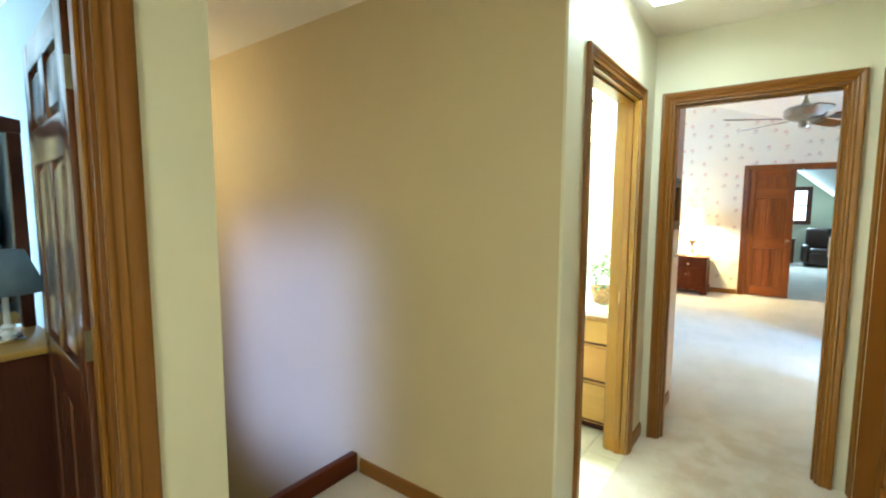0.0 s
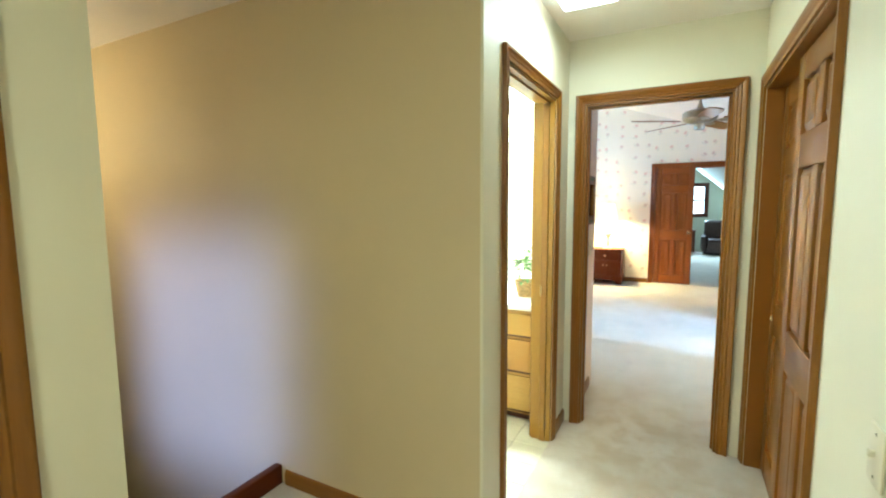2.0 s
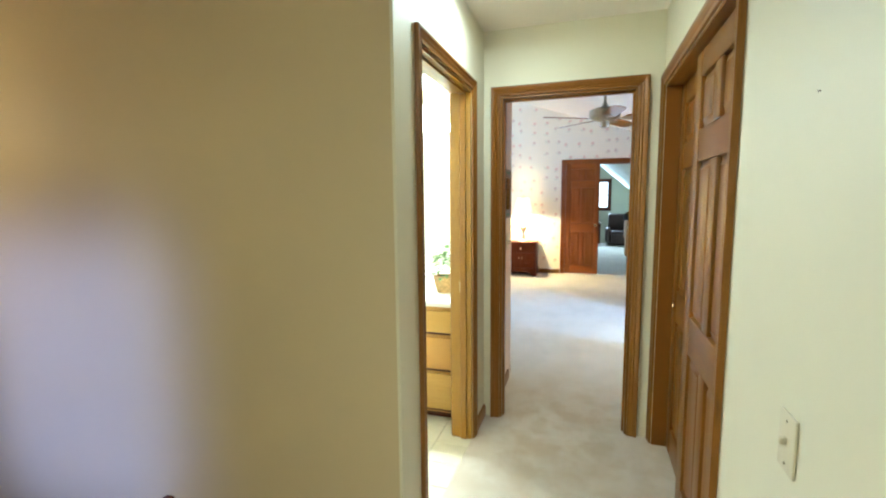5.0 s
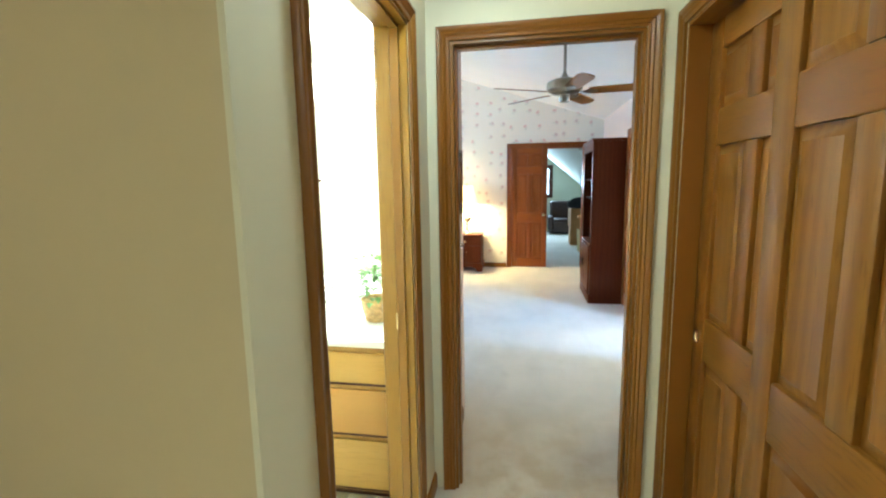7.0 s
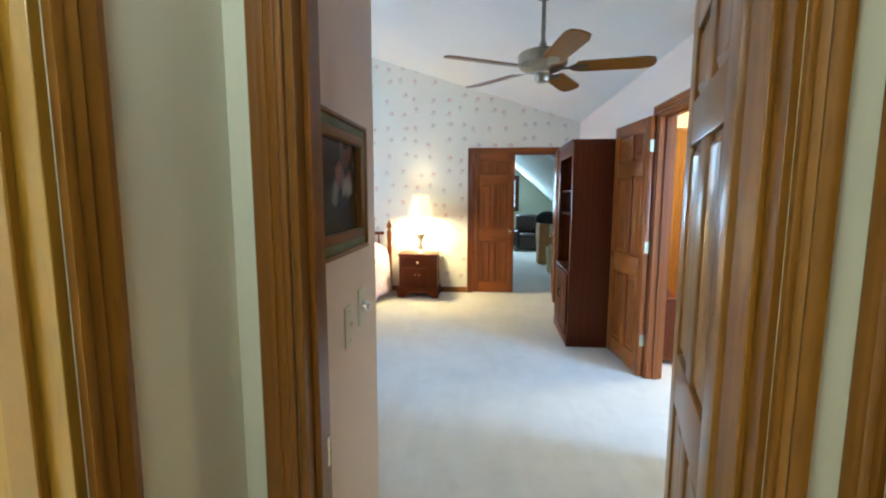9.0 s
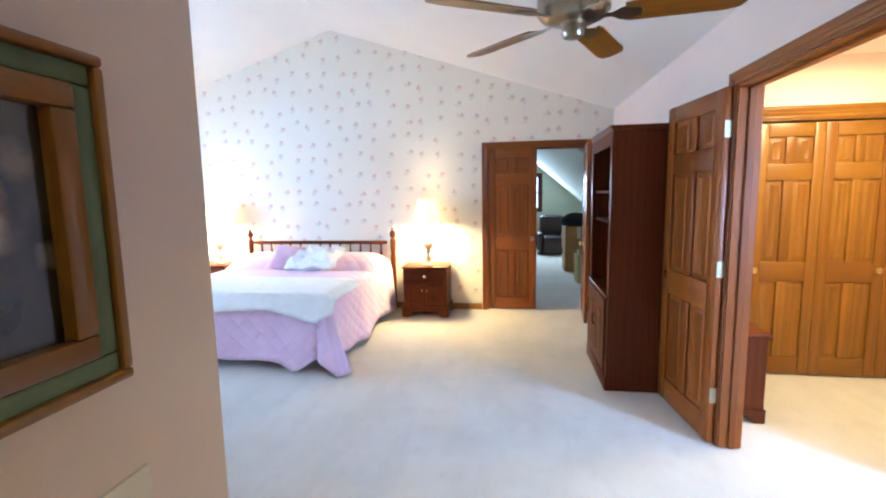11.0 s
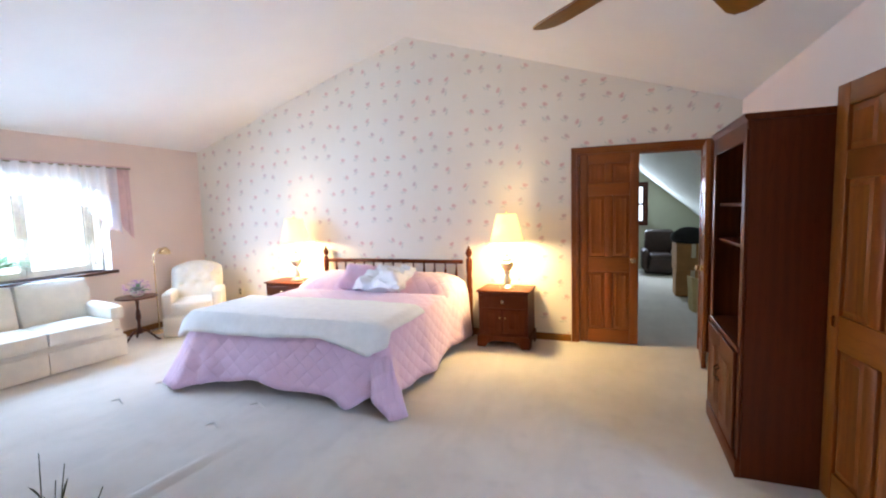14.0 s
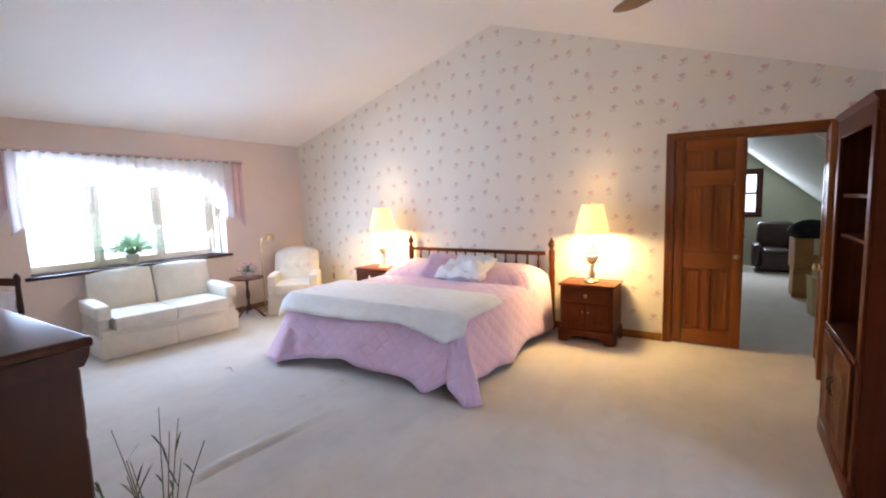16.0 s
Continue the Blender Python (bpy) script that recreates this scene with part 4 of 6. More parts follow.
def bed():
    bd = thing("bed", "king bed with a spindle headboard and a pink quilted bedspread", "bed")
    xl, xr, yf, yh, zt = -3.60, -1.665, 6.74, 8.72, 0.63
    part("mattress", bx(B(), xl + 0.01, xr - 0.01, yf + 0.02, yh, 0.30, zt - 0.03, 0.05, 3), pillow_white, bd)
    part("box_spring", bx(B(), xl + 0.03, xr - 0.03, yf + 0.04, yh, 0.10, 0.30, 0.01), pillow_white, bd)
    for x in (xl + 0.06, xr - 0.06):
        for y in (yf + 0.12, yh - 0.1):
            part("leg", lathe(B(), [(0.03, 0), (0.03, 0.10)], 12, (x, y, 0)), dark_metal, bd)
    # headboard
    for x in (-3.615, -1.635):
        part("post", lathe(B(), [(0.034, 0), (0.034, 0.55), (0.030, 0.60), (0.036, 0.66), (0.027, 0.72), (0.036, 0.80), (0.036, 0.90), (0.024, 0.925), (0.020, 0.94), (0.034, 0.955), (0.040, 0.985), (0.030, 1.02), (0.012, 1.04), (0.016, 1.055), (0.004, 1.07)], 18, (x, 8.79, 0)), cherry["z"], bd)
    part("top_rail", bx(B(), -3.64, -1.71, 8.77, 8.81, 0.855, 0.90, 0.01, 2), cherry["x"], bd)
    part("lower_rail", bx(B(), -3.595, -1.655, 8.775, 8.805, 0.50, 0.56, 0.008, 2), cherry["x"], bd)
    me = mesh_of("spindle", lathe(B(), [(0.010, 0.55), (0.016, 0.62), (0.010, 0.68), (0.018, 0.74), (0.010, 0.80), (0.010, 0.86)], 10), cherry["z"])
    for i in range(13):
        share("spindle", me, bd, pose(-3.595 + 0.1386 * (i + 1), 8.79, 0))
    # bedspread: a top with pillow swell, and a skirt that flares at the foot corners
    bm = B()
    uvl = bm.loops.layers.uv.new("UVMap")
    uvs = {}

    def top_z(x, y):
        z = zt
        f = max(0.0, min(1.0, (y - 8.14) / 0.36))
        f = 1 - (1 - f) ** 2.4
        dip = 1 - 0.2 * math.exp(-((x + 2.63) / 0.10) ** 2)
        z -= 0.022 * math.exp(-((y - 8.13) / 0.05) ** 2)
        z += 0.150 * f * dip * (1 - 0.45 * max(0.0, 1 - min(x - xl, xr - x) / 0.30) ** 2)
        z -= 0.03 * max(0, (y - 8.60) / 0.1)
        z += 0.006 * noise.noise((x * 4, y * 4, 0))
        e = min(x - xl, xr - x)
        z -= 0.035 * max(0, 1 - e / 0.12) ** 2
        return z
    nx, ny = 44, 44
    grid = []
    for j in range(ny + 1):
        row = []
        for i in range(nx + 1):
            x, y = xl + (xr - xl) * i / nx, yf + (yh - yf) * j / ny
            v = bm.verts.new((x, y, top_z(x, y) - (0.03 * max(0, 1 - (y - yf) / 0.1) ** 2)))
            uvs[v] = (x, y)
            row.append(v)
        grid.append(row)
    for j in range(ny):
        for i in range(nx):
            bm.faces.new((grid[j][i], grid[j][i + 1], grid[j + 1][i + 1], grid[j + 1][i]))
    edge = [(grid[j][0], (-1, 0)) for j in range(ny, 0, -1)] + [(grid[0][0], (-0.75, -0.66))] + [(grid[0][i], (0, -1)) for i in range(1, nx)] + [(grid[0][nx], (0.52, -0.85)), (grid[0][nx], (0.72, -0.69)), (grid[0][nx], (0.90, -0.44))] + [(grid[j][nx], (1, 0)) for j in range(1, ny + 1)]
    s, prev, n_v = 0.0, None, 9
    strip = []
    for v, nrm in edge:
        if prev is not None:
            s += (v.co - prev).length
        prev = v.co.copy()
        x, y = v.co.x, v.co.y
        cl = math.exp(-((x - xl) ** 2 + (y - yf) ** 2) / 0.10)
        cr = math.exp(-((x - xr) ** 2 + (y - yf) ** 2) / 0.0012)
        tuck = math.exp(-((x - xr + 0.10) / 0.06) ** 2) + math.exp(-((x - xl - 0.16) / 0.06) ** 2) if y < yf + 0.01 else 0.0
        flare = (0.10 if x < xr - 0.01 else 0.06) + 0.15 * cl + 0.17 * cr - 0.07 * tuck
        hem = (0.105 if y < yf + 0.01 else 0.085) + 0.026 * math.sin(s * 5.1) + 0.012 * math.sin(s * 11.3 + 1)
        if y < yf + 0.01:
            hem -= 0.06 * math.exp(-((x - xr + 0.24) / 0.14) ** 2)
            flare += 0.05 * math.exp(-((x - xr + 0.26) / 0.10) ** 2)
        hem = hem * (1 - 0.45 * cl) * (1 - 0.85 * cr)
        wob = 0.022 * math.sin(s * 7.0) + 0.010 * math.sin(s * 15 + 0.7)
        n = Vector((nrm[0], nrm[1], 0)).normalized()
        col = [v]
        for k in range(1, n_v + 1):
            f = k / n_v
            out = 0.03 + flare * f ** 1.15 + wob * f
            if k == 1:
                out = 0.03
            p = Vector((x, y, 0)) + n * out
            p.z = v.co.z + (hem - v.co.z) * (f ** 0.9)
            q = bm.verts.new(p)
            uvs[q] = (x + n.x * f * 0.55, y + n.y * f * 0.55)
            col.append(q)
        strip.append(col)
    for a, b in zip(strip, strip[1:]):
        for k in range(n_v):
            q = (a[k], a[k + 1], b[k + 1], b[k])
            bm.faces.new(q if a[k] is not b[k] else q[:3])
    for f in bm.faces:
        for lp in f.loops:
            lp[uvl].uv = uvs[lp.vert]
    sp = part("bedspread", bm, quilt, bd, "pink quilted bedspread hanging to the carpet")
    md = sp.modifiers.new("thick", "SOLIDIFY")
    md.thickness = 0.012
    return bd


bed()


def cloth_throw():
    """A pale fleece laid over the foot of the bed and hanging a little over its edge."""
    bm = B()
    nu, nv = 60, 26
    grid = []
    for i in range(nu + 1):
        u = i / nu
        x = -3.72 + 2.12 * u
        row = []
        back = 7.44 + 0.05 * math.sin(u * 3.0) + 0.008 * math.sin(u * 19) - 0.9 * max(0, u - 0.91) + 0.012 * math.sin(u * 47) * (u > 0.85)
        hang = 0.125 + 0.03 * math.sin(u * 4.0 + 0.6) + 0.17 * max(0, (u - 0.72) / 0.28) * (1 - max(0, (u - 0.93) / 0.07)) + 0.005 * math.sin(u * 31)
        length = (back - 6.72) + hang
        for j in range(nv + 1):
            w = length * j / nv
            y = back - w
            z = 0.648 + 0.006 * noise.noise((x * 5, y * 5, 3))
            if x > -1.70:
                z -= 0.45 * (x + 1.70)
            if x < -3.62:
                z -= 0.8 * (-3.62 - x)
            if y < 6.75:
                over = 6.75 - y
                y = 6.75 - min(0.075, 0.6 * over) - 0.22 * max(0, over - 0.1) - 0.012 * math.sin(x * 14) * min(1, over * 6)
                z -= max(0.0, over - 0.02) * 0.96
            row.append(bm.verts.new((x, y, z)))
        grid.append(row)
    for a, b in zip(grid, grid[1:]):
        for j in range(nv):
            bm.faces.new((a[j], a[j + 1], b[j + 1], b[j]))
    ob = solid("throw_blanket", bm, throw_cloth, "cream fleece throw spread over the foot of the bed", "blanket")
    md = ob.modifiers.new("thick", "SOLIDIFY")
    md.thickness, md.offset = 0.012, 1.0
    return ob


cloth_throw()


def padded(x0, x1, y0, y1, z0, z1, p=7.0, crown=(0, 0, 0), cuts=7):
    """An upholstered block: rounded edges, with a swell on its x, y and z faces."""
    bm = B()
    bmesh.ops.create_cube(bm, size=2.0)
    bmesh.ops.subdivide_edges(bm, edges=bm.edges[:], cuts=cuts, use_grid_fill=True)
    half, mid = ((x1 - x0) / 2, (y1 - y0) / 2, (z1 - z0) / 2), ((x0 + x1) / 2, (y0 + y1) / 2, (z0 + z1) / 2)
    small = min(half)
    for v in bm.verts:
        u = [math.sin(c * math.pi / 2) for c in v.co]
        k = sum(abs(c) ** p for c in u) ** (-1 / p)
        out = []
        for i in range(3):
            a, b = u[(i + 1) % 3], u[(i + 2) % 3]
            edge = half[i] - small * (1 - k) * abs(u[i])
            out.append(mid[i] + u[i] * edge + crown[i] * u[i] * (1 - a * a) * (1 - b * b))
        v.co = out
    return bm


def sofa():
    sf = thing("loveseat", "ivory two-seat loveseat with a skirt, under the window", "sofa", pose(-5.50, 6.43, 0, 0, 0, -6))
    # local: front towards +x, length along y
    L, D = 1.42, 0.74
    part("base", bx(B(), -D / 2, D / 2 - 0.03, -L / 2 + 0.02, L / 2 - 0.02, 0.03, 0.30, 0.02, 2), upholstery, sf)
    for a, b in ((-L / 2, 0.0), (0.004, L / 2)):
        part("skirt", bx(B(), D / 2 - 0.03, D / 2 - 0.012, a + 0.003, b - 0.003, 0.008, 0.23, 0.006, 2), upholstery, sf)
    part("skirt", bx(B(), -D / 2, D / 2 - 0.03, -L / 2, -L / 2 + 0.015, 0.008, 0.23, 0.004), upholstery, sf)
    part("skirt", bx(B(), -D / 2, D / 2 - 0.03, L / 2 - 0.015, L / 2, 0.008, 0.23, 0.004), upholstery, sf)
    for s in (-1, 1):
        y0, y1 = (-L / 2 + 0.13, -0.004) if s < 0 else (0.004, L / 2 - 0.13)
        seat = part("seat_cushion", padded(-D / 2 + 0.2, D / 2 + 0.03, y0, y1, 0.285, 0.43, 9.0, (0.012, 0, 0.018)), upholstery, sf)
        for z in (0.302, 0.414):
            part("piping", tube(B(), [(D / 2 + 0.029, y0 + 0.02, z), (D / 2 + 0.034, (y0 + y1) / 2, z), (D / 2 + 0.029, y1 - 0.02, z)], 0.005, 6), upholstery, seat)
        part("back_cushion", padded(-0.09, 0.09, y0 - 0.07 * (s < 0), y1 + 0.07 * (s > 0), 0.0, 0.46, 6.0, (0.035, 0, 0.02)), upholstery, sf, m=pose(-D / 2 + 0.15, 0, 0.39, 0, -13, 0))
        ya, yb = (-L / 2 - 0.015, -L / 2 + 0.13) if s < 0 else (L / 2 - 0.13, L / 2 + 0.015)
        arm = part("arm", bx(B(), -D / 2 + 0.02, D / 2 - 0.10, -L / 2 + 0.01 if s < 0 else L / 2 - 0.11, -L / 2 + 0.11 if s < 0 else L / 2 - 0.01, 0.22, 0.44, 0.02, 3), upholstery, sf)
        part("arm_pad", padded(-D / 2 + 0.04, D / 2 - 0.06, ya, yb, 0.40, 0.555, 5.0, (0.01, 0, 0.012)), upholstery, arm, m=pose(0, 0, 0.012, 0, 2, 0))
    part("back_frame", bx(B(), -D / 2 - 0.03, -D / 2 + 0.10, -L / 2 + 0.01, L / 2 - 0.01, 0.05, 0.76, 0.05, 4), upholstery, sf)
    return sf


sofa()


# ---- bedroom: lamps, fan, soft things ----
def bedside_lamp(m, label):
    lp = thing("table_lamp", label, "lamp", m, "pair of bedside lamps")
    part("base", lathe(B(), [(0.075, 0), (0.078, 0.012), (0.070, 0.022), (0.045, 0.035), (0.030, 0.05), (0.040, 0.075), (0.036, 0.10), (0.020, 0.125), (0.018, 0.15), (0.034, 0.165), (0.034, 0.175), (0.024, 0.19), (0.058, 0.225), (0.072, 0.262), (0.066, 0.285), (0.046, 0.30), (0.052, 0.325), (0.040, 0.34), (0.014, 0.345), (0.022, 0.36), (0.026, 0.385), (0.012, 0.41), (0.010, 0.44), (0.012, 0.51)], 28), lamp_brass, lp, "turned polished brass base")
    bm = B()
    n = 72
    lo, hi = [], []
    for i in range(n):
        a = 2 * math.pi * i / n
        w = 1 + 0.012 * (i % 2)
        lo.append(bm.verts.new((0.174 * w * math.cos(a), 0.174 * w * math.sin(a), 0.510)))
        hi.append(bm.verts.new((0.105 * w * math.cos(a), 0.105 * w * math.sin(a), 0.808)))
    for i in range(n):
        j = (i + 1) % n
        bm.faces.new((lo[i], lo[j], hi[j], hi[i]))
    sh = part("shade", bm, shade_cloth, lp, "lit pleated cream shade")
    sh.visible_shadow = True
    md = sh.modifiers.new("thick", "SOLIDIFY")
    md.thickness = 0.003
    part("finial", lathe(B(), [(0.012, 0.808), (0.006, 0.818), (0.010, 0.833), (0.003, 0.848)], 12), brass, lp)
    bm = B()
    for k in range(3):
        a = 2 * math.pi * k / 3
        tube(bm, [(0, 0, 0.805), (0.104 * math.cos(a), 0.104 * math.sin(a), 0.805)], 0.0025, 6)
    lathe(bm, [(0.004, 0.51), (0.004, 0.808)], 8)
    part("harp", bm, brass, lp)
    return lp


l1 = bedside_lamp(pose(-1.14, 8.60, 0.6205), "lit brass table lamp with a pleated cream shade")
l2 = copy_thing(l1, pose(-3.95, 8.60, 0.6205))


def ceiling_fan():
    x, y, zb = 0.15, 5.31, 2.255
    fn = thing("ceiling_fan", "nickel ceiling fan with five wooden blades, at rest", "ceiling fan", pose(x, y, zb))
    top = roof_z(x) - zb
    part("canopy", lathe(B(), [(0.02, top - 0.085), (0.045, top - 0.07), (0.062, top - 0.03), (0.065, top + 0.015)], 24), pewter, fn)
    part("rod", lathe(B(), [(0.013, 0.08), (0.013, top - 0.07)], 14), pewter, fn)
    part("motor", lathe(B(), [(0.055, -0.035), (0.10, -0.028), (0.140, -0.010), (0.150, 0.004), (0.156, 0.010), (0.156, 0.066), (0.150, 0.072), (0.144, 0.080), (0.10, 0.096), (0.05, 0.104), (0.026, 0.125), (0.016, 0.155)], 32), pewter, fn, "brushed nickel motor housing")
    part("hub_cap", lathe(B(), [(0.012, -0.10), (0.04, -0.095), (0.05, -0.075), (0.045, -0.045), (0.055, -0.034)], 24), pewter, fn)
    # blade: rounded board, pitched
    out = [(0.21, -0.055), (0.24, -0.064), (0.60, -0.070), (0.655, -0.055), (0.672, -0.02), (0.672, 0.02), (0.655, 0.055), (0.60, 0.070), (0.24, 0.064), (0.21, 0.055)]
    blade_me = mesh_of("blade", prism(B(), out, "z", -0.004, 0.004), oak["x"])
    arm = B()
    prism(arm, [(0.08, -0.018), (0.16, -0.012), (0.20, -0.045), (0.27, -0.03), (0.285, 0.0), (0.27, 0.03), (0.20, 0.045), (0.16, 0.012), (0.08, 0.018)], "z", -0.008, -0.0042)
    arm_me = mesh_of("blade_arm", arm, pewter)
    for k in range(5):
        m = pose(0, 0, -0.012, 0, 0, -8 + 72 * k) @ pose(0, 0, 0, -12, 0, 0)
        bl = share("blade", blade_me, fn, m, "stained wooden blade")
        share("blade_arm", arm_me, bl, Matrix.Identity(4))
    return fn


ceiling_fan()


def cushion(w, d, h, puff=1.0, seed=1.0, crumple=0.0):
    bm = B()
    n = 18
    top, bot = [], []
    for side, store in ((1, top), (-1, bot)):
        for j in range(n + 1):
            row = []
            for i in range(n + 1):
                u, v = 2 * i / n - 1, 2 * j / n - 1
                e = max(0.0, (1 - u ** 4) * (1 - v ** 4)) ** 0.55
                z = side * h / 2 * e * puff
                pinch = 1 - 0.06 * (abs(u) ** 2) * (1 - abs(v)) - 0.0
                c = crumple * (noise.noise((u * 2.3 + seed, v * 2.3, side * 3.0)) + 0.45 * noise.noise((u * 6.1 + seed, v * 6.1, side * 2.0))) * (0.3 + e)
                row.append(bm.verts.new((u * w / 2 * pinch, v * d / 2 * (1 - 0.05 * (1 - abs(u))), z + c)))
            store.append(row)
    for store, flip in ((top, 1), (bot, 0)):
        for j in range(n):
            for i in range(n):
                q = (store[j][i], store[j][i + 1], store[j + 1][i + 1], store[j + 1][i])
                bm.faces.new(q if flip else q[::-1])
    bmesh.ops.remove_doubles(bm, verts=bm.verts[:], dist=0.004)
    return bm


solid("throw_pillow", cushion(0.42, 0.42, 0.15, 1.0, 2.0, 0.02), pink_cotton, "small round-edged pink pillow on the bed", "pillow", m=pose(-2.77, 8.22, 0.755, 30, 6, 14))
solid("sleeping_pillow", cushion(0.64, 0.42, 0.16, 1.0, 5.0, 0.075), pillow_white, "crumpled white pillow lying on the bed", "pillow", m=pose(-2.42, 8.17, 0.755, 22, -4, -8))


def armchair():
    ch = thing("armchair", "ivory button-tufted armchair in the corner", "armchair", pose(-5.22, 8.12, 0, 0, 0, -48))
    # local: front towards +x
    W, D = 0.68, 0.70
    part("base", bx(B(), -D / 2 + 0.06, D / 2 - 0.03, -W / 2 + 0.03, W / 2 - 0.03, 0.06, 0.30, 0.02, 2), upholstery, ch)
    part("skirt", bx(B(), D / 2 - 0.035, D / 2 - 0.018, -W / 2 + 0.02, W / 2 - 0.02, 0.015, 0.26, 0.005, 2), upholstery, ch)
    for s in (-1, 1):
        part("skirt", bx(B(), -D / 2 + 0.05, D / 2 - 0.035, s * (W / 2 - 0.012) - 0.008, s * (W / 2 - 0.012) + 0.008, 0.015, 0.26, 0.004), upholstery, ch)
        bm = B()
        bm.free()
        part("arm", padded(-D / 2 + 0.08, D / 2 - 0.05, -0.065, 0.065, 0.24, 0.55, 5.0, (0.01, 0, 0.012)), upholstery, ch, m=pose(0, s * (W / 2 - 0.06), 0))
    part("seat_cushion", padded(-D / 2 + 0.16, D / 2, -W / 2 + 0.11, W / 2 - 0.11, 0.29, 0.435, 8.0, (0.012, 0, 0.02)), upholstery, ch)
    bm = B()
    n, mm = 20, 22
    fr, bk = [], []
    for j in range(mm + 1):
        v = j / mm
        half = (W / 2 - 0.04) * (1 + 0.04 * math.sin(v * 3)) * (1 if v < 0.86 else math.cos((v - 0.86) / 0.14 * 0.62))
        rf, rb = [], []
        for i in range(n + 1):
            u = 2 * i / n - 1
            tuft = 0.0
            for ty in (0.45, 0.65, 0.82):
                for tx in (-0.5, 0, 0.5):
                    tuft += math.exp(-(((u - tx - (0.25 if ty == 0.65 else 0)) * 0.3) ** 2 + ((v - ty) * 0.5) ** 2) / 0.0012)
            edge = (1 - abs(u) ** 6) * (1 - v ** 10)
            x = -0.16 * v + 0.10 * edge - 0.045 * min(1, tuft) - 0.02
            z = 0.36 + 0.53 * v - 0.05 * (u * u) * v ** 4
            rf.append(bm.verts.new((x - 0.14, u * half, z)))
            rb.append(bm.verts.new((-0.16 * v - 0.06 - 0.16, u * half, z)))
        fr.append(rf)
        bk.append(rb)
    for j in range(mm):
        for i in range(n):
            bm.faces.new((fr[j][i], fr[j][i + 1], fr[j + 1][i + 1], fr[j + 1][i]))
            bm.faces.new((bk[j][i], bk[j + 1][i], bk[j + 1][i + 1], bk[j][i + 1]))
        bm.faces.new((fr[j][0], fr[j + 1][0], bk[j + 1][0], bk[j][0]))
        bm.faces.new((fr[j][n], bk[j][n], bk[j + 1][n], fr[j + 1][n]))
    for i in range(n):
        bm.faces.new((fr[mm][i], fr[mm][i + 1], bk[mm][i + 1], bk[mm][i]))
        bm.faces.new((fr[0][i], bk[0][i], bk[0][i + 1], fr[0][i + 1]))
    part("backrest", bm, upholstery, ch, "button-tufted curved backrest")
    for sx in (-1, 1):
        for sy in (-1, 1):
            part("foot", lathe(B(), [(0.014, 0), (0.020, 0.07)], 10, (sx * 0.24, sy * 0.26, 0)), darkwood["z"], ch)
    return ch


armchair()


def side_table():
    tb = thing("side_table", "small round dark pedestal table beside the loveseat", "table", pose(-5.45, 7.50, 0))
    part("tabletop", lathe(B(), [(0.10, 0.535), (0.215, 0.54), (0.222, 0.55), (0.218, 0.558), (0.0005, 0.558)], 36), darkwood["x"], tb)
    part("pedestal", lathe(B(), [(0.03, 0.10), (0.036, 0.14), (0.02, 0.18), (0.016, 0.24), (0.03, 0.30), (0.024, 0.36), (0.014, 0.42), (0.02, 0.50), (0.06, 0.535)], 18), darkwood["z"], tb)
    for k in range(3):
        a = 2 * math.pi * k / 3 + 0.6
        pts = [(r * math.cos(a), r * math.sin(a), z) for r, z in ((0.02, 0.15), (0.08, 0.13), (0.14, 0.075), (0.19, 0.022), (0.225, 0.014))]
        part("leg", tube(B(), pts, 0.015, 8, 0.75), darkwood["z"], tb)
    return tb


side_table()


def leaf_mesh(bm, base, direction, length, width, droop=0.3, segs=4):
    d = Vector(direction).normalized()
    side = d.cross(Vector((0, 0, 1)))
    side = side.normalized() if side.length > 0.01 else Vector((1, 0, 0))
    prev = None
    for k in range(segs + 1):
        f = k / segs
        p = Vector(base) + d * length * f - Vector((0, 0, droop * length * f * f))
        w = width * math.sin(math.pi * min(0.97, f * 0.9 + 0.08)) / 2
        cur = [bm.verts.new(p - side * w + Vector((0, 0, w * 0.4))), bm.verts.new(p), bm.verts.new(p + side * w + Vector((0, 0, w * 0.4)))]
        if prev:
            bm.faces.new((prev[0], prev[1], cur[1], cur[0]))
            bm.faces.new((prev[1], prev[2], cur[2], cur[1]))
        prev = cur


rnd = random.Random(4)


def bouquet():
    vs = thing("flower_vase", "lilac flower arrangement in a small bowl on the side table", "flowers", pose(-5.45, 7.52, 0.5585))
    part("bowl", lathe(B(), [(0.04, 0), (0.05, 0.005), (0.075, 0.04), (0.07, 0.07), (0.06, 0.07)], 20), terracotta, vs)
    gl = B()
    for _ in range(40):
        a, e = rnd.uniform(0, 6.283), rnd.uniform(0.1, 1.2)
        leaf_mesh(gl, (0, 0, 0.06), (math.cos(a) * math.cos(e), math.sin(a) * math.cos(e), math.sin(e)), rnd.uniform(0.10, 0.19), 0.025, 0.25, 3)
    part("leaves", gl, leaf_green, vs)
    pt = B()
    for _ in range(70):
        a, r, z = rnd.uniform(0, 6.283), rnd.uniform(0.02, 0.17), rnd.uniform(0.08, 0.22)
        c = (r * math.cos(a), r * math.sin(a), z - r * 0.35)
        for k in range(5):
            b = 2 * math.pi * k / 5 + a
            leaf_mesh(pt, c, (math.cos(b), math.sin(b), 0.5), 0.024, 0.020, 0.2, 2)
    part("blossoms", pt, lilac, vs, "lilac blossoms")
    return vs


bouquet()


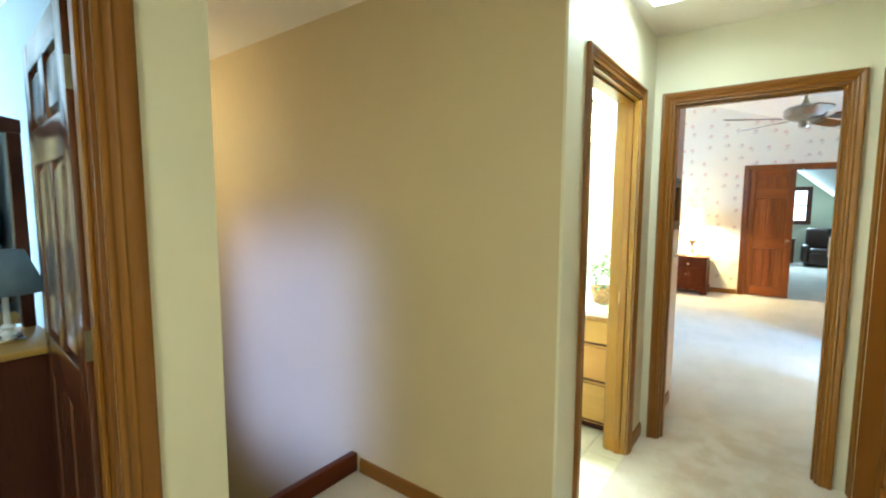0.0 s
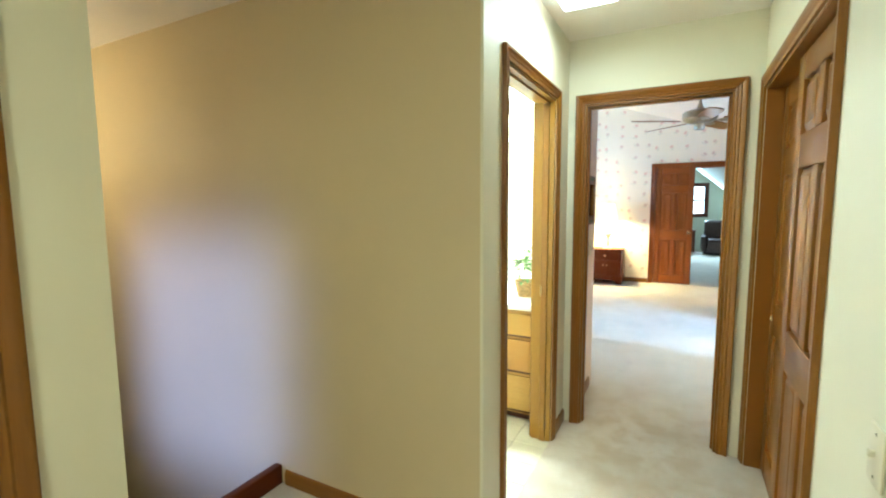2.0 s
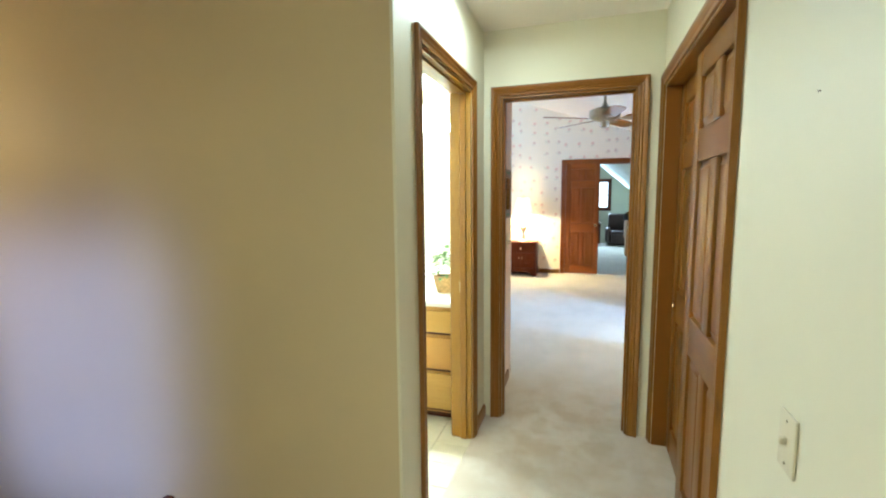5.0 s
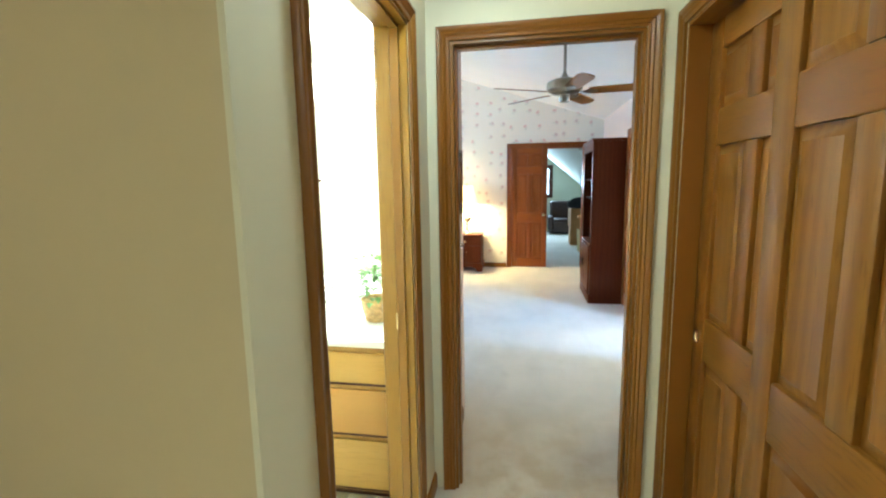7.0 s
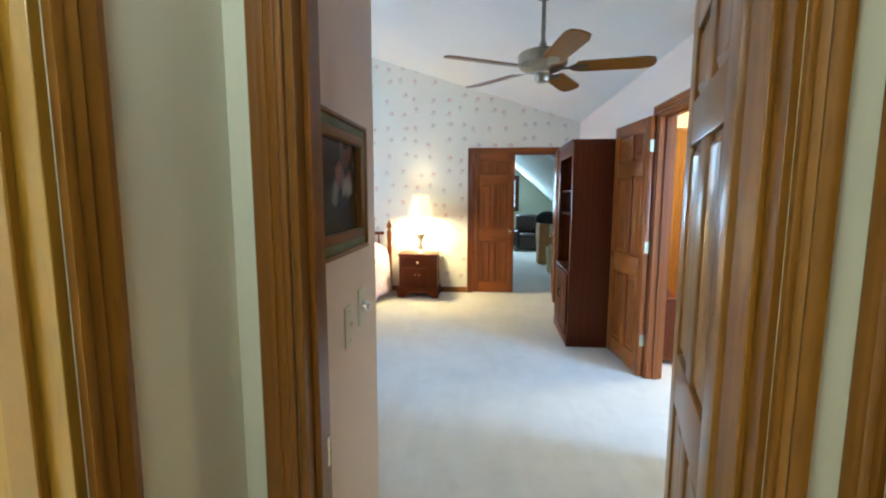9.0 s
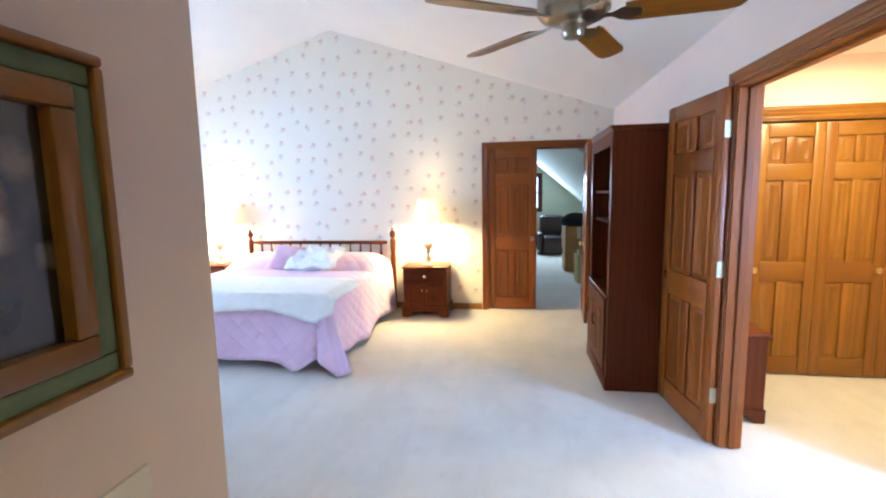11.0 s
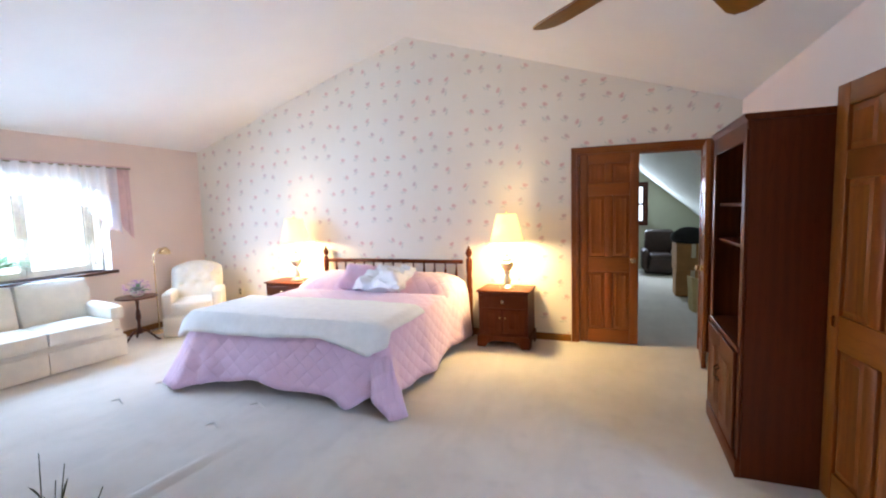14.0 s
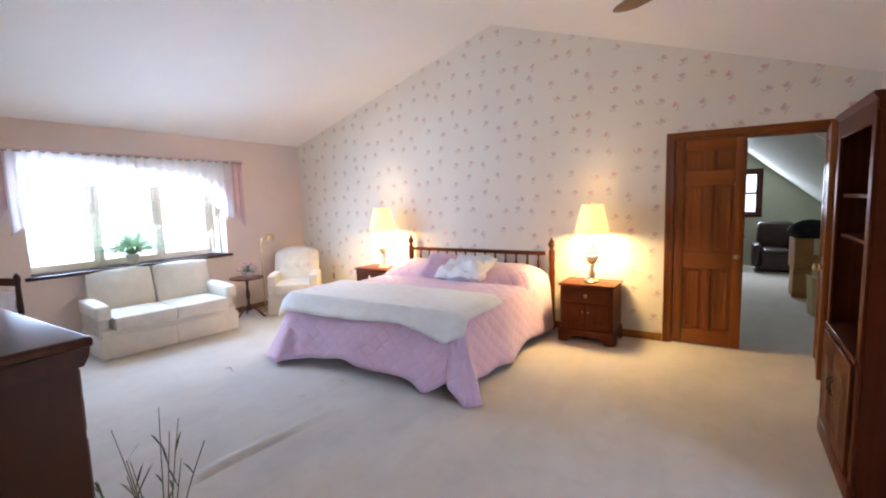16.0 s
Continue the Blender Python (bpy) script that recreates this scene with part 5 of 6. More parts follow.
def floor_lamp():
    fl_ = thing("floor_lamp", "slender brass reading lamp behind the armchair", "floor lamp", pose(-5.62, 7.88, 0))
    part("base", lathe(B(), [(0.11, 0), (0.115, 0.012), (0.10, 0.022), (0.02, 0.035), (0.012, 0.06)], 24), brass, fl_)
    part("pole", tube(B(), [(0, 0, 0.05), (0, 0, 0.98), (0.0, 0.02, 1.05), (0.0, 0.07, 1.09), (0.0, 0.13, 1.09)], 0.009, 10), brass, fl_)
    sh = B()
    lathe(sh, [(0.075, -0.06), (0.078, -0.055), (0.05, 0.0), (0.022, 0.02), (0.01, 0.028)], 24, cap=False)
    part("shade", sh, brass, fl_, "domed brass shade", pose(0.0, 0.17, 1.08, 0, 12, 0)).modifiers.new("thick", "SOLIDIFY").thickness = 0.003
    return fl_


floor_lamp()


def valance():
    vl = thing("valance", "white sheer lace valance with swagged ends over the window", "curtain")
    bm = B()
    n, mrow = 220, 12
    cols = []
    for i in range(n + 1):
        y = 5.27 + 2.36 * i / n
        u = abs(y - 6.45)
        if u < 0.55:
            low = 1.79
        elif u < 0.80:
            low = 1.79 - 0.14 * ((u - 0.55) / 0.25) ** 1.2
        elif u < 1.07:
            low = 1.65 - 0.26 * (u - 0.80) / 0.27
        else:
            low = 1.39 - 0.18 * (u - 1.07) / 0.27
        low += 0.012 * math.sin(y * 40)
        col = []
        for j in range(mrow + 1):
            f = j / mrow
            x = WEST + 0.055 + (0.018 + 0.012 * f) * math.sin(y * 58 + 1.5 * math.sin(y * 7)) + 0.01 * math.sin(y * 23)
            col.append(bm.verts.new((x, y, 2.135 + (low - 2.135) * f)))
        cols.append(col)
    for a, b in zip(cols, cols[1:]):
        for j in range(mrow):
            bm.faces.new((a[j], a[j + 1], b[j + 1], b[j]))
    part("lace", bm, sheer, vl, "gathered sheer lace")
    part("rod", tube(B(), [(WEST + 0.05, 5.10, 2.12), (WEST + 0.05, 7.80, 2.12)], 0.008, 8), steel, vl)
    hem = B()
    me = vl.children[0].data
    for i in range(0, n, 3):
        v = me.vertices[i * (mrow + 1) + mrow].co
        lathe(hem, [(0.002, -0.016), (0.010, -0.008), (0.010, 0.0), (0.003, 0.006)], 6, (v.x, v.y, v.z))
    tagged(part("bobble_fringe", hem, pink_drape, vl, "pink bobble fringe"), kind="stuff")
    # mauve lining that falls in a tail past each end of the lace
    for y0, y1, low in ((7.58, 7.80, 1.22), (5.06, 5.30, 1.28)):
        bm = B()
        cols = []
        for i in range(25):
            y = y0 + (y1 - y0) * i / 24
            f0 = (i / 24 if y0 > 6 else 1 - i / 24)
            zb = low + 0.30 * (1 - f0) + 0.01 * math.sin(y * 60)
            cols.append([bm.verts.new((WEST + 0.022 + 0.010 * math.sin(y * 75), y, 2.12 + (zb - 2.12) * k / 8)) for k in range(9)])
        for a, b in zip(cols, cols[1:]):
            for j in range(8):
                bm.faces.new((a[j], a[j + 1], b[j + 1], b[j]))
        part("side_tail", bm, pink_drape, vl, "mauve side tail").modifiers.new("thick", "SOLIDIFY").thickness = 0.003
    head = B()
    tube(head, [(WEST + 0.075 + 0.01 * math.sin(k * 2.1), 5.11 + 2.68 * k / 60, 2.135) for k in range(61)], 0.010, 6)
    part("header", head, pink_drape, vl, "narrow pink header")
    return vl


valance()


def potted_fern(name, label, m, spread=0.22, n=60, mat=None, leafw=0.03, pot=0.07, poth=0.11):
    pl = thing(name, label, "plant", m)
    part("pot", lathe(B(), [(pot * 0.75, 0), (pot, poth), (pot * 1.06, poth), (pot * 1.06, poth + 0.012), (pot * 0.9, poth + 0.012)], 20), terracotta, pl)
    bm = B()
    for _ in range(n):
        a, e = rnd.uniform(0, 6.283), rnd.uniform(0.5, 1.35)
        leaf_mesh(bm, (0, 0, poth), (math.cos(a) * math.cos(e), math.sin(a) * math.cos(e), math.sin(e)), rnd.uniform(0.6, 1.15) * spread, leafw, 0.45, 5)
    part("fronds", bm, mat or leaf_green, pl)
    return pl


potted_fern("potted_plant", "green fern in a pale pot on the window sill", pose(-5.95, 6.36, 0.87), 0.56, 170, fern_leaf, 0.034)


def chest_of_drawers():
    x0, x1, y0, y1, h = -2.36, -1.37, 3.80, 4.26, 1.20
    cd = thing("chest_of_drawers", "tall reddish mahogany chest of drawers with a glossy top", "dresser", pose(0, 0, 0))
    part("body", bx(B(), x0, x1, y0, y1, 0.10, h - 0.05, 0.004), chest_wood["z"], cd)
    part("top", bx(B(), x0 - 0.025, x1 + 0.025, y0, y1 + 0.03, h - 0.028, h, 0.010, 3), chest_wood["x"], cd)
    part("moulding", prism(B(), [(y0, h - 0.075), (y1 + 0.004, h - 0.075), (y1 + 0.018, h - 0.05), (y1 + 0.022, h - 0.028), (y0, h - 0.028)], "x", x0 - 0.018, x1 + 0.018), chest_wood["x"], cd)
    part("plinth", bx(B(), x0 - 0.012, x1 + 0.012, y0, y1 + 0.012, 0.0, 0.12, 0.008, 2), chest_wood["x"], cd)
    for k in range(5):
        a = 0.15 + k * 0.195
        dw = part("drawer", bx(B(), x0 + 0.04, x1 - 0.04, y1, y1 + 0.016, a, a + 0.175, 0.006, 2), chest_wood["x"], cd)
        for fx in (0.25, 0.75):
            xx = x0 + (x1 - x0) * fx
            part("pull", tube(B(), [(xx - 0.04, y1 + 0.016, a + 0.10), (xx - 0.035, y1 + 0.035, a + 0.09), (xx + 0.035, y1 + 0.035, a + 0.09), (xx + 0.04, y1 + 0.016, a + 0.10)], 0.004, 6), brass, dw, "brass bail pull")
    return cd


chest_of_drawers()


def reeds():
    rd = thing("dried_reeds", "dried reed stems in a floor vase beside the chest", "dried plant", pose(-1.41, 4.43, 0))
    part("vase", lathe(B(), [(0.07, 0), (0.10, 0.05), (0.11, 0.15), (0.08, 0.28), (0.05, 0.34), (0.06, 0.38), (0.05, 0.38)], 24), darkwood["z"], rd)
    for _ in range(12):
        bm = B()
        a, lean, ln = rnd.uniform(0, 6.283), rnd.uniform(0.08, 0.34), rnd.uniform(0.44, 0.64)
        pts = []
        for k in range(6):
            f = k / 5
            r = lean * ln * f ** 1.6
            pts.append((r * math.cos(a) + 0.02 * math.cos(a), r * math.sin(a) + 0.02 * math.sin(a), 0.30 + ln * f * (1 - 0.25 * lean)))
        tube(bm, pts, 0.003, 5, 0.4)
        for k in range(2, 5):
            b = rnd.uniform(0, 6.283)
            leaf_mesh(bm, pts[k], (math.cos(b), math.sin(b), 1.8), 0.09, 0.007, 0.2, 3)
        part("stem", bm, reed, rd)
    return rd


reeds()


def ladder_chair():
    ch = thing("wooden_chair", "dark wooden ladder-back chair with a white cushion", "chair", pose(-4.62, 4.70, 0, 0, 0, 20))
    for sx in (-1, 1):
        part("post", lathe(B(), [(0.016, 0), (0.020, 0.44), (0.017, 0.60), (0.021, 0.80), (0.017, 0.98), (0.024, 1.02), (0.018, 1.05), (0.004, 1.07)], 12, (sx * 0.21, 0.18, 0)), darkwood["z"], ch)
        part("leg", lathe(B(), [(0.014, 0), (0.020, 0.30), (0.018, 0.43)], 12, (sx * 0.20, -0.20, 0)), darkwood["z"], ch)
    for z in (0.62, 0.80, 0.97):
        part("slat", bx(B(), -0.20, 0.20, 0.172, 0.188, z, z + 0.06, 0.005), darkwood["x"], ch)
    part("seat", bx(B(), -0.23, 0.23, -0.22, 0.20, 0.43, 0.46, 0.01, 2), darkwood["x"], ch)
    part("cushion", cushion(0.40, 0.44, 0.10), pillow_white, ch, "white back cushion", pose(0, 0.13, 0.72, 78, 0, 0))
    return ch


ladder_chair()


# ---- bedroom entry ----
def framed_picture():
    x, y0, y1, z0, z1 = -0.564, 3.17, 3.605, 1.290, 1.640
    pc = thing("framed_picture", "dark still-life print of flowers in a wood and green frame", "picture", pose(x, 0, 0))

    def ringed(name, inset, width, d0, d1, mats, label):
        ya, yb, za, zb = y0 + inset, y1 - inset, z0 + inset, z1 - inset
        for a in ((ya, yb, za, za + width, "y"), (ya, yb, zb - width, zb, "y"), (ya, ya + width, za + width, zb - width, "z"), (yb - width, yb, za + width, zb - width, "z")):
            part(name, bx(B(), d0, d1, a[0], a[1], a[2], a[3], 0.004, 2), mats[a[4]], pc, label)
    ringed("outer_moulding", 0.0, 0.012, 0.002, 0.026, oak, "")
    ringed("green_band", 0.012, 0.022, 0.002, 0.020, {"y": green_mat, "z": green_mat}, "olive green painted band")
    ringed("inner_moulding", 0.034, 0.026, 0.002, 0.024, oak, "")
    part("print", bx(B(), 0.002, 0.008, y0 + 0.06, y1 - 0.06, z0 + 0.06, z1 - 0.06), still_life, pc, "dark floral still life")
    return pc


framed_picture()


def wall_plate(name, label, m, dimmer=False):
    wp = thing(name, label, "switch", m)
    part("plate", bx(B(), -0.036, 0.036, -0.006, 0.0, -0.058, 0.058, 0.003, 2), switch_plastic, wp)
    if dimmer:
        part("knob", lathe(B(), [(0.018, 0), (0.018, 0.004), (0.015, 0.02), (0.013, 0.022), (0.001, 0.022)], 20), chrome, wp, "chrome dimmer knob", pose(0, -0.006, 0, 90))
    else:
        part("toggle", bx(B(), -0.005, 0.005, -0.018, -0.006, -0.003, 0.011, 0.002), switch_plastic, wp)
        for z in (-0.042, 0.042):
            part("screw", lathe(B(), [(0.003, 0), (0.003, 0.001)], 8), steel, wp, m=pose(0, -0.006, z, 90))
    return wp


wall_plate("dimmer_switch", "ivory wall plate with a chrome dimmer knob", facing_east(-0.566, 3.60, 1.105), True)
wall_plate("light_switch", "ivory toggle light switch on the entry wall", facing_east(-0.566, 3.47, 1.08))
wall_plate("light_switch", "ivory toggle light switch on the hall wall", facing_west(0.40, 1.165, 0.975))
ol = thing("wall_outlet", "dark outlet plate low on the flowered wall", "outlet", pose(-5.20, NORTH, 0.38))
part("plate", bx(B(), -0.036, 0.036, -0.006, 0.0, -0.058, 0.058, 0.003, 2), switch_plastic, ol)
for z in (-0.022, 0.022):
    part("socket", lathe(B(), [(0.016, 0), (0.015, 0.003), (0.001, 0.003)], 14), black_cloth, ol, m=pose(0, -0.006, z, 90))
solid("nail", lathe(B(), [(0.0012, 0), (0.0012, 0.003), (0.002, 0.003), (0.002, 0.004)], 8), pewter, "small picture nail in the hall wall", "nail", m=facing_west(0.40, 1.155, 1.62) @ pose(0, 0, 0, 90))


def hall_light():
    hl = thing("ceiling_light", "square flush ceiling light with a white glass diffuser", "ceiling light", pose(-0.38, 2.27, 2.44))
    part("frame", bx(B(), -0.14, 0.14, -0.14, 0.14, -0.02, 0.0, 0.004), white_paint, hl)
    part("diffuser", bx(B(), -0.125, 0.125, -0.125, 0.125, -0.062, -0.02, 0.012, 3), diffuser_glow, hl)


hall_light()


# ---- bathroom ----
def vanity():
    x0, x1, yf, yb, h = -1.96, -0.735, 2.83, 3.498, 0.765
    vn = thing("vanity_cabinet", "blond oak bathroom vanity with drawers and doors", "cabinet", pose(0, 0, 0))
    part("body", bx(B(), x0, x1, yf, yb, 0.065, h, 0.002), blond["z"], vn)
    part("toe_kick", bx(B(), x0 + 0.01, x1 - 0.01, yf + 0.06, yb, 0.0, 0.065), darkwood["x"], vn)
    for a, b, z0, z1, kind in ((-1.06, -0.765, 0.595, 0.735, "drawer"), (-1.06, -0.765, 0.355, 0.565, "drawer"), (-1.06, -0.765, 0.09, 0.325, "drawer"),
                               (-1.50, -1.12, 0.09, 0.735, "door"), (-1.93, -1.56, 0.595, 0.735, "drawer"), (-1.93, -1.56, 0.09, 0.565, "door")):
        dr = part(kind, bx(B(), a, b, yf - 0.018, yf, z0, z1, 0.006, 2), blond["x" if kind == "drawer" else "z"], vn)
        if kind == "door":
            part("panel", panel_mesh(b - a - 0.11, z1 - z0 - 0.11, 0.002, 0.010, 0.03), blond["z"], dr, m=pose(a + 0.055, yf - 0.018, z0 + 0.055))
        # dark strip below each front stands in for the shade in its groove
        part("finger_groove", bx(B(), a + 0.004, b - 0.004, yf - 0.012, yf, z0 - 0.012, z0 - 0.002), darkwood["x"], dr)
    return vn


vanity()
ct = B()
bx(ct, -1.985, -0.732, 2.795, 3.498, 0.765, 0.80, 0.008, 2)
bx(ct, -1.985, -0.732, 3.475, 3.498, 0.80, 0.85, 0.004)
counter = thing("countertop", "white countertop with an oval basin", "countertop")
part("slab", ct, laminate, counter)
rim = B()
lathe(rim, [(0.20, 0.0), (0.215, 0.004), (0.20, 0.008), (0.185, 0.004), (0.12, 0.0025), (0.001, 0.002)], 40)
part("basin", rim, porcelain, counter, "oval white basin", pose(-1.38, 3.10, 0.799) @ Matrix.Diagonal((1.1, 0.85, 1, 1)))
fc = thing("faucet", "chrome double-handle faucet on the counter", "faucet", pose(-1.38, 3.34, 0.80))
part("base", bx(B(), -0.10, 0.10, -0.025, 0.025, 0, 0.018, 0.008, 3), chrome, fc)
part("spout", tube(B(), [(0, 0, 0.01), (0, -0.01, 0.06), (0, -0.05, 0.085), (0, -0.11, 0.07)], 0.012, 10, 0.8), chrome, fc)
for s in (-1, 1):
    part("handle", lathe(B(), [(0.016, 0.015), (0.014, 0.03), (0.024, 0.045), (0.022, 0.06), (0.005, 0.066)], 12, (s * 0.075, 0, 0)), chrome, fc)
mr_ = thing("wall_mirror", "frameless bathroom mirror over the counter", "mirror", pose(0, 0, 0))
part("glass", bx(B(), -2.0, -0.76, 3.492, 3.4985, 0.853, 1.93), mirror_glass, mr_)
vl_ = thing("vanity_light", "white strip light above the bathroom mirror", "wall light", pose(-1.45, 3.5, 2.28))
part("housing", bx(B(), -0.62, 0.62, -0.07, 0.0, -0.05, 0.06, 0.008), white_paint, vl_)
part("diffuser", bx(B(), -0.60, 0.60, -0.10, -0.07, -0.045, 0.055, 0.012, 2), diffuser_glow, vl_)


def bath_shelf():
    sh = thing("wall_shelf", "small oak wall shelf with a scalloped apron", "shelf", pose(-2.55, 1.78, 1.50))
    part("board", bx(B(), -0.41, 0.41, 0, 0.13, 0, 0.02, 0.004), oak["x"], sh)
    out = [(-0.40, 0.0), (0.40, 0.0)] + [(0.40 - 0.8 * k / 32, -0.025 - 0.012 * abs(math.sin(math.pi * k / 4))) for k in range(33)]
    part("apron", prism(B(), out, "y", 0.10, 0.115), oak["x"], sh)
    for s in (-0.30, 0.30):
        part("bracket", prism(B(), [(0.0, 0), (0.10, 0), (0.085, -0.03), (0.03, -0.06), (0.02, -0.11), (0.0, -0.12)], "x", s - 0.01, s + 0.01), oak["z"], sh)
    return sh


bath_shelf()
gp = thing("trailing_plant", "green trailing plant lying along the bathroom shelf", "plant", pose(-2.45, 1.85, 1.522))
bm = B()
for _ in range(80):
    x = rnd.uniform(-0.18, 0.18)
    a = rnd.uniform(0, 6.283)
    leaf_mesh(bm, (x, 0, 0.0), (math.cos(a), math.sin(a) * 0.4, rnd.uniform(0.2, 1.4)), rnd.uniform(0.04, 0.09), 0.025, 0.4, 3)
part("leaves", bm, leaf_green, gp)
jr = solid("glass_jar", lathe(B(), [(0.04, 0), (0.045, 0.01), (0.045, 0.13), (0.03, 0.16), (0.032, 0.18)], 20), porcelain, "white jar standing on the bathroom shelf", "jar", m=pose(-2.72, 1.845, 1.521))


def basket_plant():
    bp = thing("basket_plant", "leafy pale green plant in a wicker basket on the counter", "plant", pose(-0.90, 3.10, 0.80))
    part("basket", lathe(B(), [(0.055, 0), (0.06, 0.005), (0.078, 0.06), (0.082, 0.10), (0.086, 0.105), (0.08, 0.112), (0.07, 0.10)], 24), wicker, bp, "woven wicker basket")
    bm = B()
    for _ in range(150):
        a, e, r = rnd.uniform(0, 6.283), rnd.uniform(-0.1, 1.4), rnd.uniform(0.05, 0.12)
        c = (r * math.cos(a) * math.cos(e), r * math.sin(a) * math.cos(e), 0.11 + r * 1.9 * math.sin(e) + 0.02)
        leaf_mesh(bm, c, (math.cos(a), math.sin(a), rnd.uniform(-0.2, 0.9)), rnd.uniform(0.03, 0.055), 0.03, 0.4, 3)
    part("leaves", bm, basket_leaf, bp)
    return bp


basket_plant()
tw = thing("towel_bar", "white towels hanging from a wall bar beside the mirror", "towel", pose(-2.30, 3.5, 1.31))
part("bar", tube(B(), [(-0.26, -0.06, 0), (0.26, -0.06, 0)], 0.009, 10), chrome, tw)
for s in (-1, 1):
    part("bracket", tube(B(), [(s * 0.25, 0, 0), (s * 0.25, -0.06, 0)], 0.012, 10), chrome, tw)
for x0, x1, dz in ((-0.23, -0.03, 0.33), (0.0, 0.20, 0.38)):
    bm = B()
    cols = []
    for i in range(15):
        x = x0 + (x1 - x0) * i / 14
        w = 0.008 * math.sin(i * 1.3 + x0 * 20)
        prof = [(-0.045, -dz * 0.8)] + [(-0.045, -0.02), (-0.06 + 0.0, 0.012), (-0.078, -0.02)] + [(-0.078 + w * k / 4, -dz * k / 4) for k in range(1, 5)]
        cols.append([bm.verts.new((x, y, z)) for y, z in prof])
    for a, b in zip(cols, cols[1:]):
        for j in range(len(a) - 1):
            bm.faces.new((a[j], a[j + 1], b[j + 1], b[j]))
    part("towel", bm, pillow_white, tw, "folded white towel").modifiers.new("thick", "SOLIDIFY").thickness = 0.008
tk = thing("toilet", "white porcelain toilet with a tank against the wall", "toilet", pose(-2.36, 3.49, 0))
part("tank", bx(B(), -0.22, 0.22, -0.19, -0.01, 0.38, 0.76, 0.03, 3), porcelain, tk)
part("tank_lid", bx(B(), -0.235, 0.235, -0.205, 0.0, 0.76, 0.795, 0.012, 3), porcelain, tk)
part("bowl", lathe(B(), [(0.12, 0), (0.13, 0.03), (0.10, 0.12), (0.13, 0.28), (0.19, 0.38), (0.19, 0.40), (0.001, 0.405)], 28, (0, -0.40, 0)), porcelain, tk)
part("seat", bx(B(), -0.19, 0.19, -0.62, -0.19, 0.40, 0.425, 0.012, 3), porcelain, tk)
pb = thing("planter_box", "small wooden planter box with green leaves on the tank", "plant", pose(-2.36, 3.39, 0.796))
part("box", bx(B(), -0.16, 0.16, -0.06, 0.06, 0, 0.09, 0.006, 2), oak["x"], pb)
bm = B()
for _ in range(90):
    a = rnd.uniform(0, 6.283)
    leaf_mesh(bm, (rnd.uniform(-0.14, 0.14), rnd.uniform(-0.04, 0.04), 0.085), (math.cos(a), math.sin(a), rnd.uniform(0.4, 1.6)), rnd.uniform(0.05, 0.11), 0.03, 0.4, 3)
part("leaves", bm, leaf_green, pb)
sc = thing("shower_curtain", "white shower curtain drawn along its rod", "curtain", pose(-3.24, 0, 0))
part("rod", tube(B(), [(0, 1.785, 1.98), (0, 3.49, 1.98)], 0.012, 10), chrome, sc)
bm = B()
cols = []
for i in range(121):
    y = 1.86 + 1.2 * i / 120
    cols.append([bm.verts.new((0.03 * math.sin(y * 40) * (0.4 + 0.6 * f) , y + 0.12 * f * (1 if y > 2.4 else 0.4), 1.975 - 1.85 * f)) for f in (0, 0.25, 0.5, 0.75, 1)])
for a, b in zip(cols, cols[1:]):
    for j in range(4):
        bm.faces.new((a[j], a[j + 1], b[j + 1], b[j]))
part("cloth", bm, pillow_white, sc)
solid("bathtub", bx(B(), -4.04, -3.30, 1.79, 3.49, 0.0, 0.42, 0.04, 3), porcelain, "white bathtub behind the shower curtain", "bathtub")
solid("shower_soffit", bx(B(), -4.04, -3.22, 1.785, 3.49, 2.06, 2.435), bath_paint, "pale soffit over the bathtub", "soffit", kind="structure")
solid("trim", bx(B(), -3.216, -3.196, 1.785, 3.49, 2.0, 2.09, 0.004), blond["y"], "pale golden board along the shower soffit", "trim", kind="structure")


# ---- dressing room ----
dd = thing("low_dresser", "reddish wooden dresser with bracket feet in the dressing room", "dresser", pose(1.20, 6.16, 0))
part("body", bx(B(), 0, 0.27, 0, 0.72, 0.07, 0.555, 0.004), cherry["z"], dd)
part("top", bx(B(), -0.004, 0.29, -0.015, 0.735, 0.555, 0.585, 0.008, 3), cherry["y"], dd)
side = [(0.0, 0.0), (0.07, 0.0), (0.10, 0.05), (0.18, 0.05), (0.21, 0.0), (0.278, 0.0), (0.278, 0.09), (0.0, 0.09)]
part("plinth", prism(B(), side, "y", -0.008, 0.01), cherry["x"], dd)
part("plinth", bx(B(), 0.268, 0.278, 0.01, 0.72, 0.03, 0.09, 0.003), cherry["y"], dd)
for k in range(3):
    part("drawer", bx(B(), 0.27, 0.284, 0.03, 0.69, 0.10 + k * 0.15, 0.235 + k * 0.15, 0.005), cherry["y"], dd)
solid("book_stack", bx(B(), 1.23, 1.36, 6.22, 6.40, 0.586, 0.635, 0.004), leather, "two small dark books on the dresser", "book")


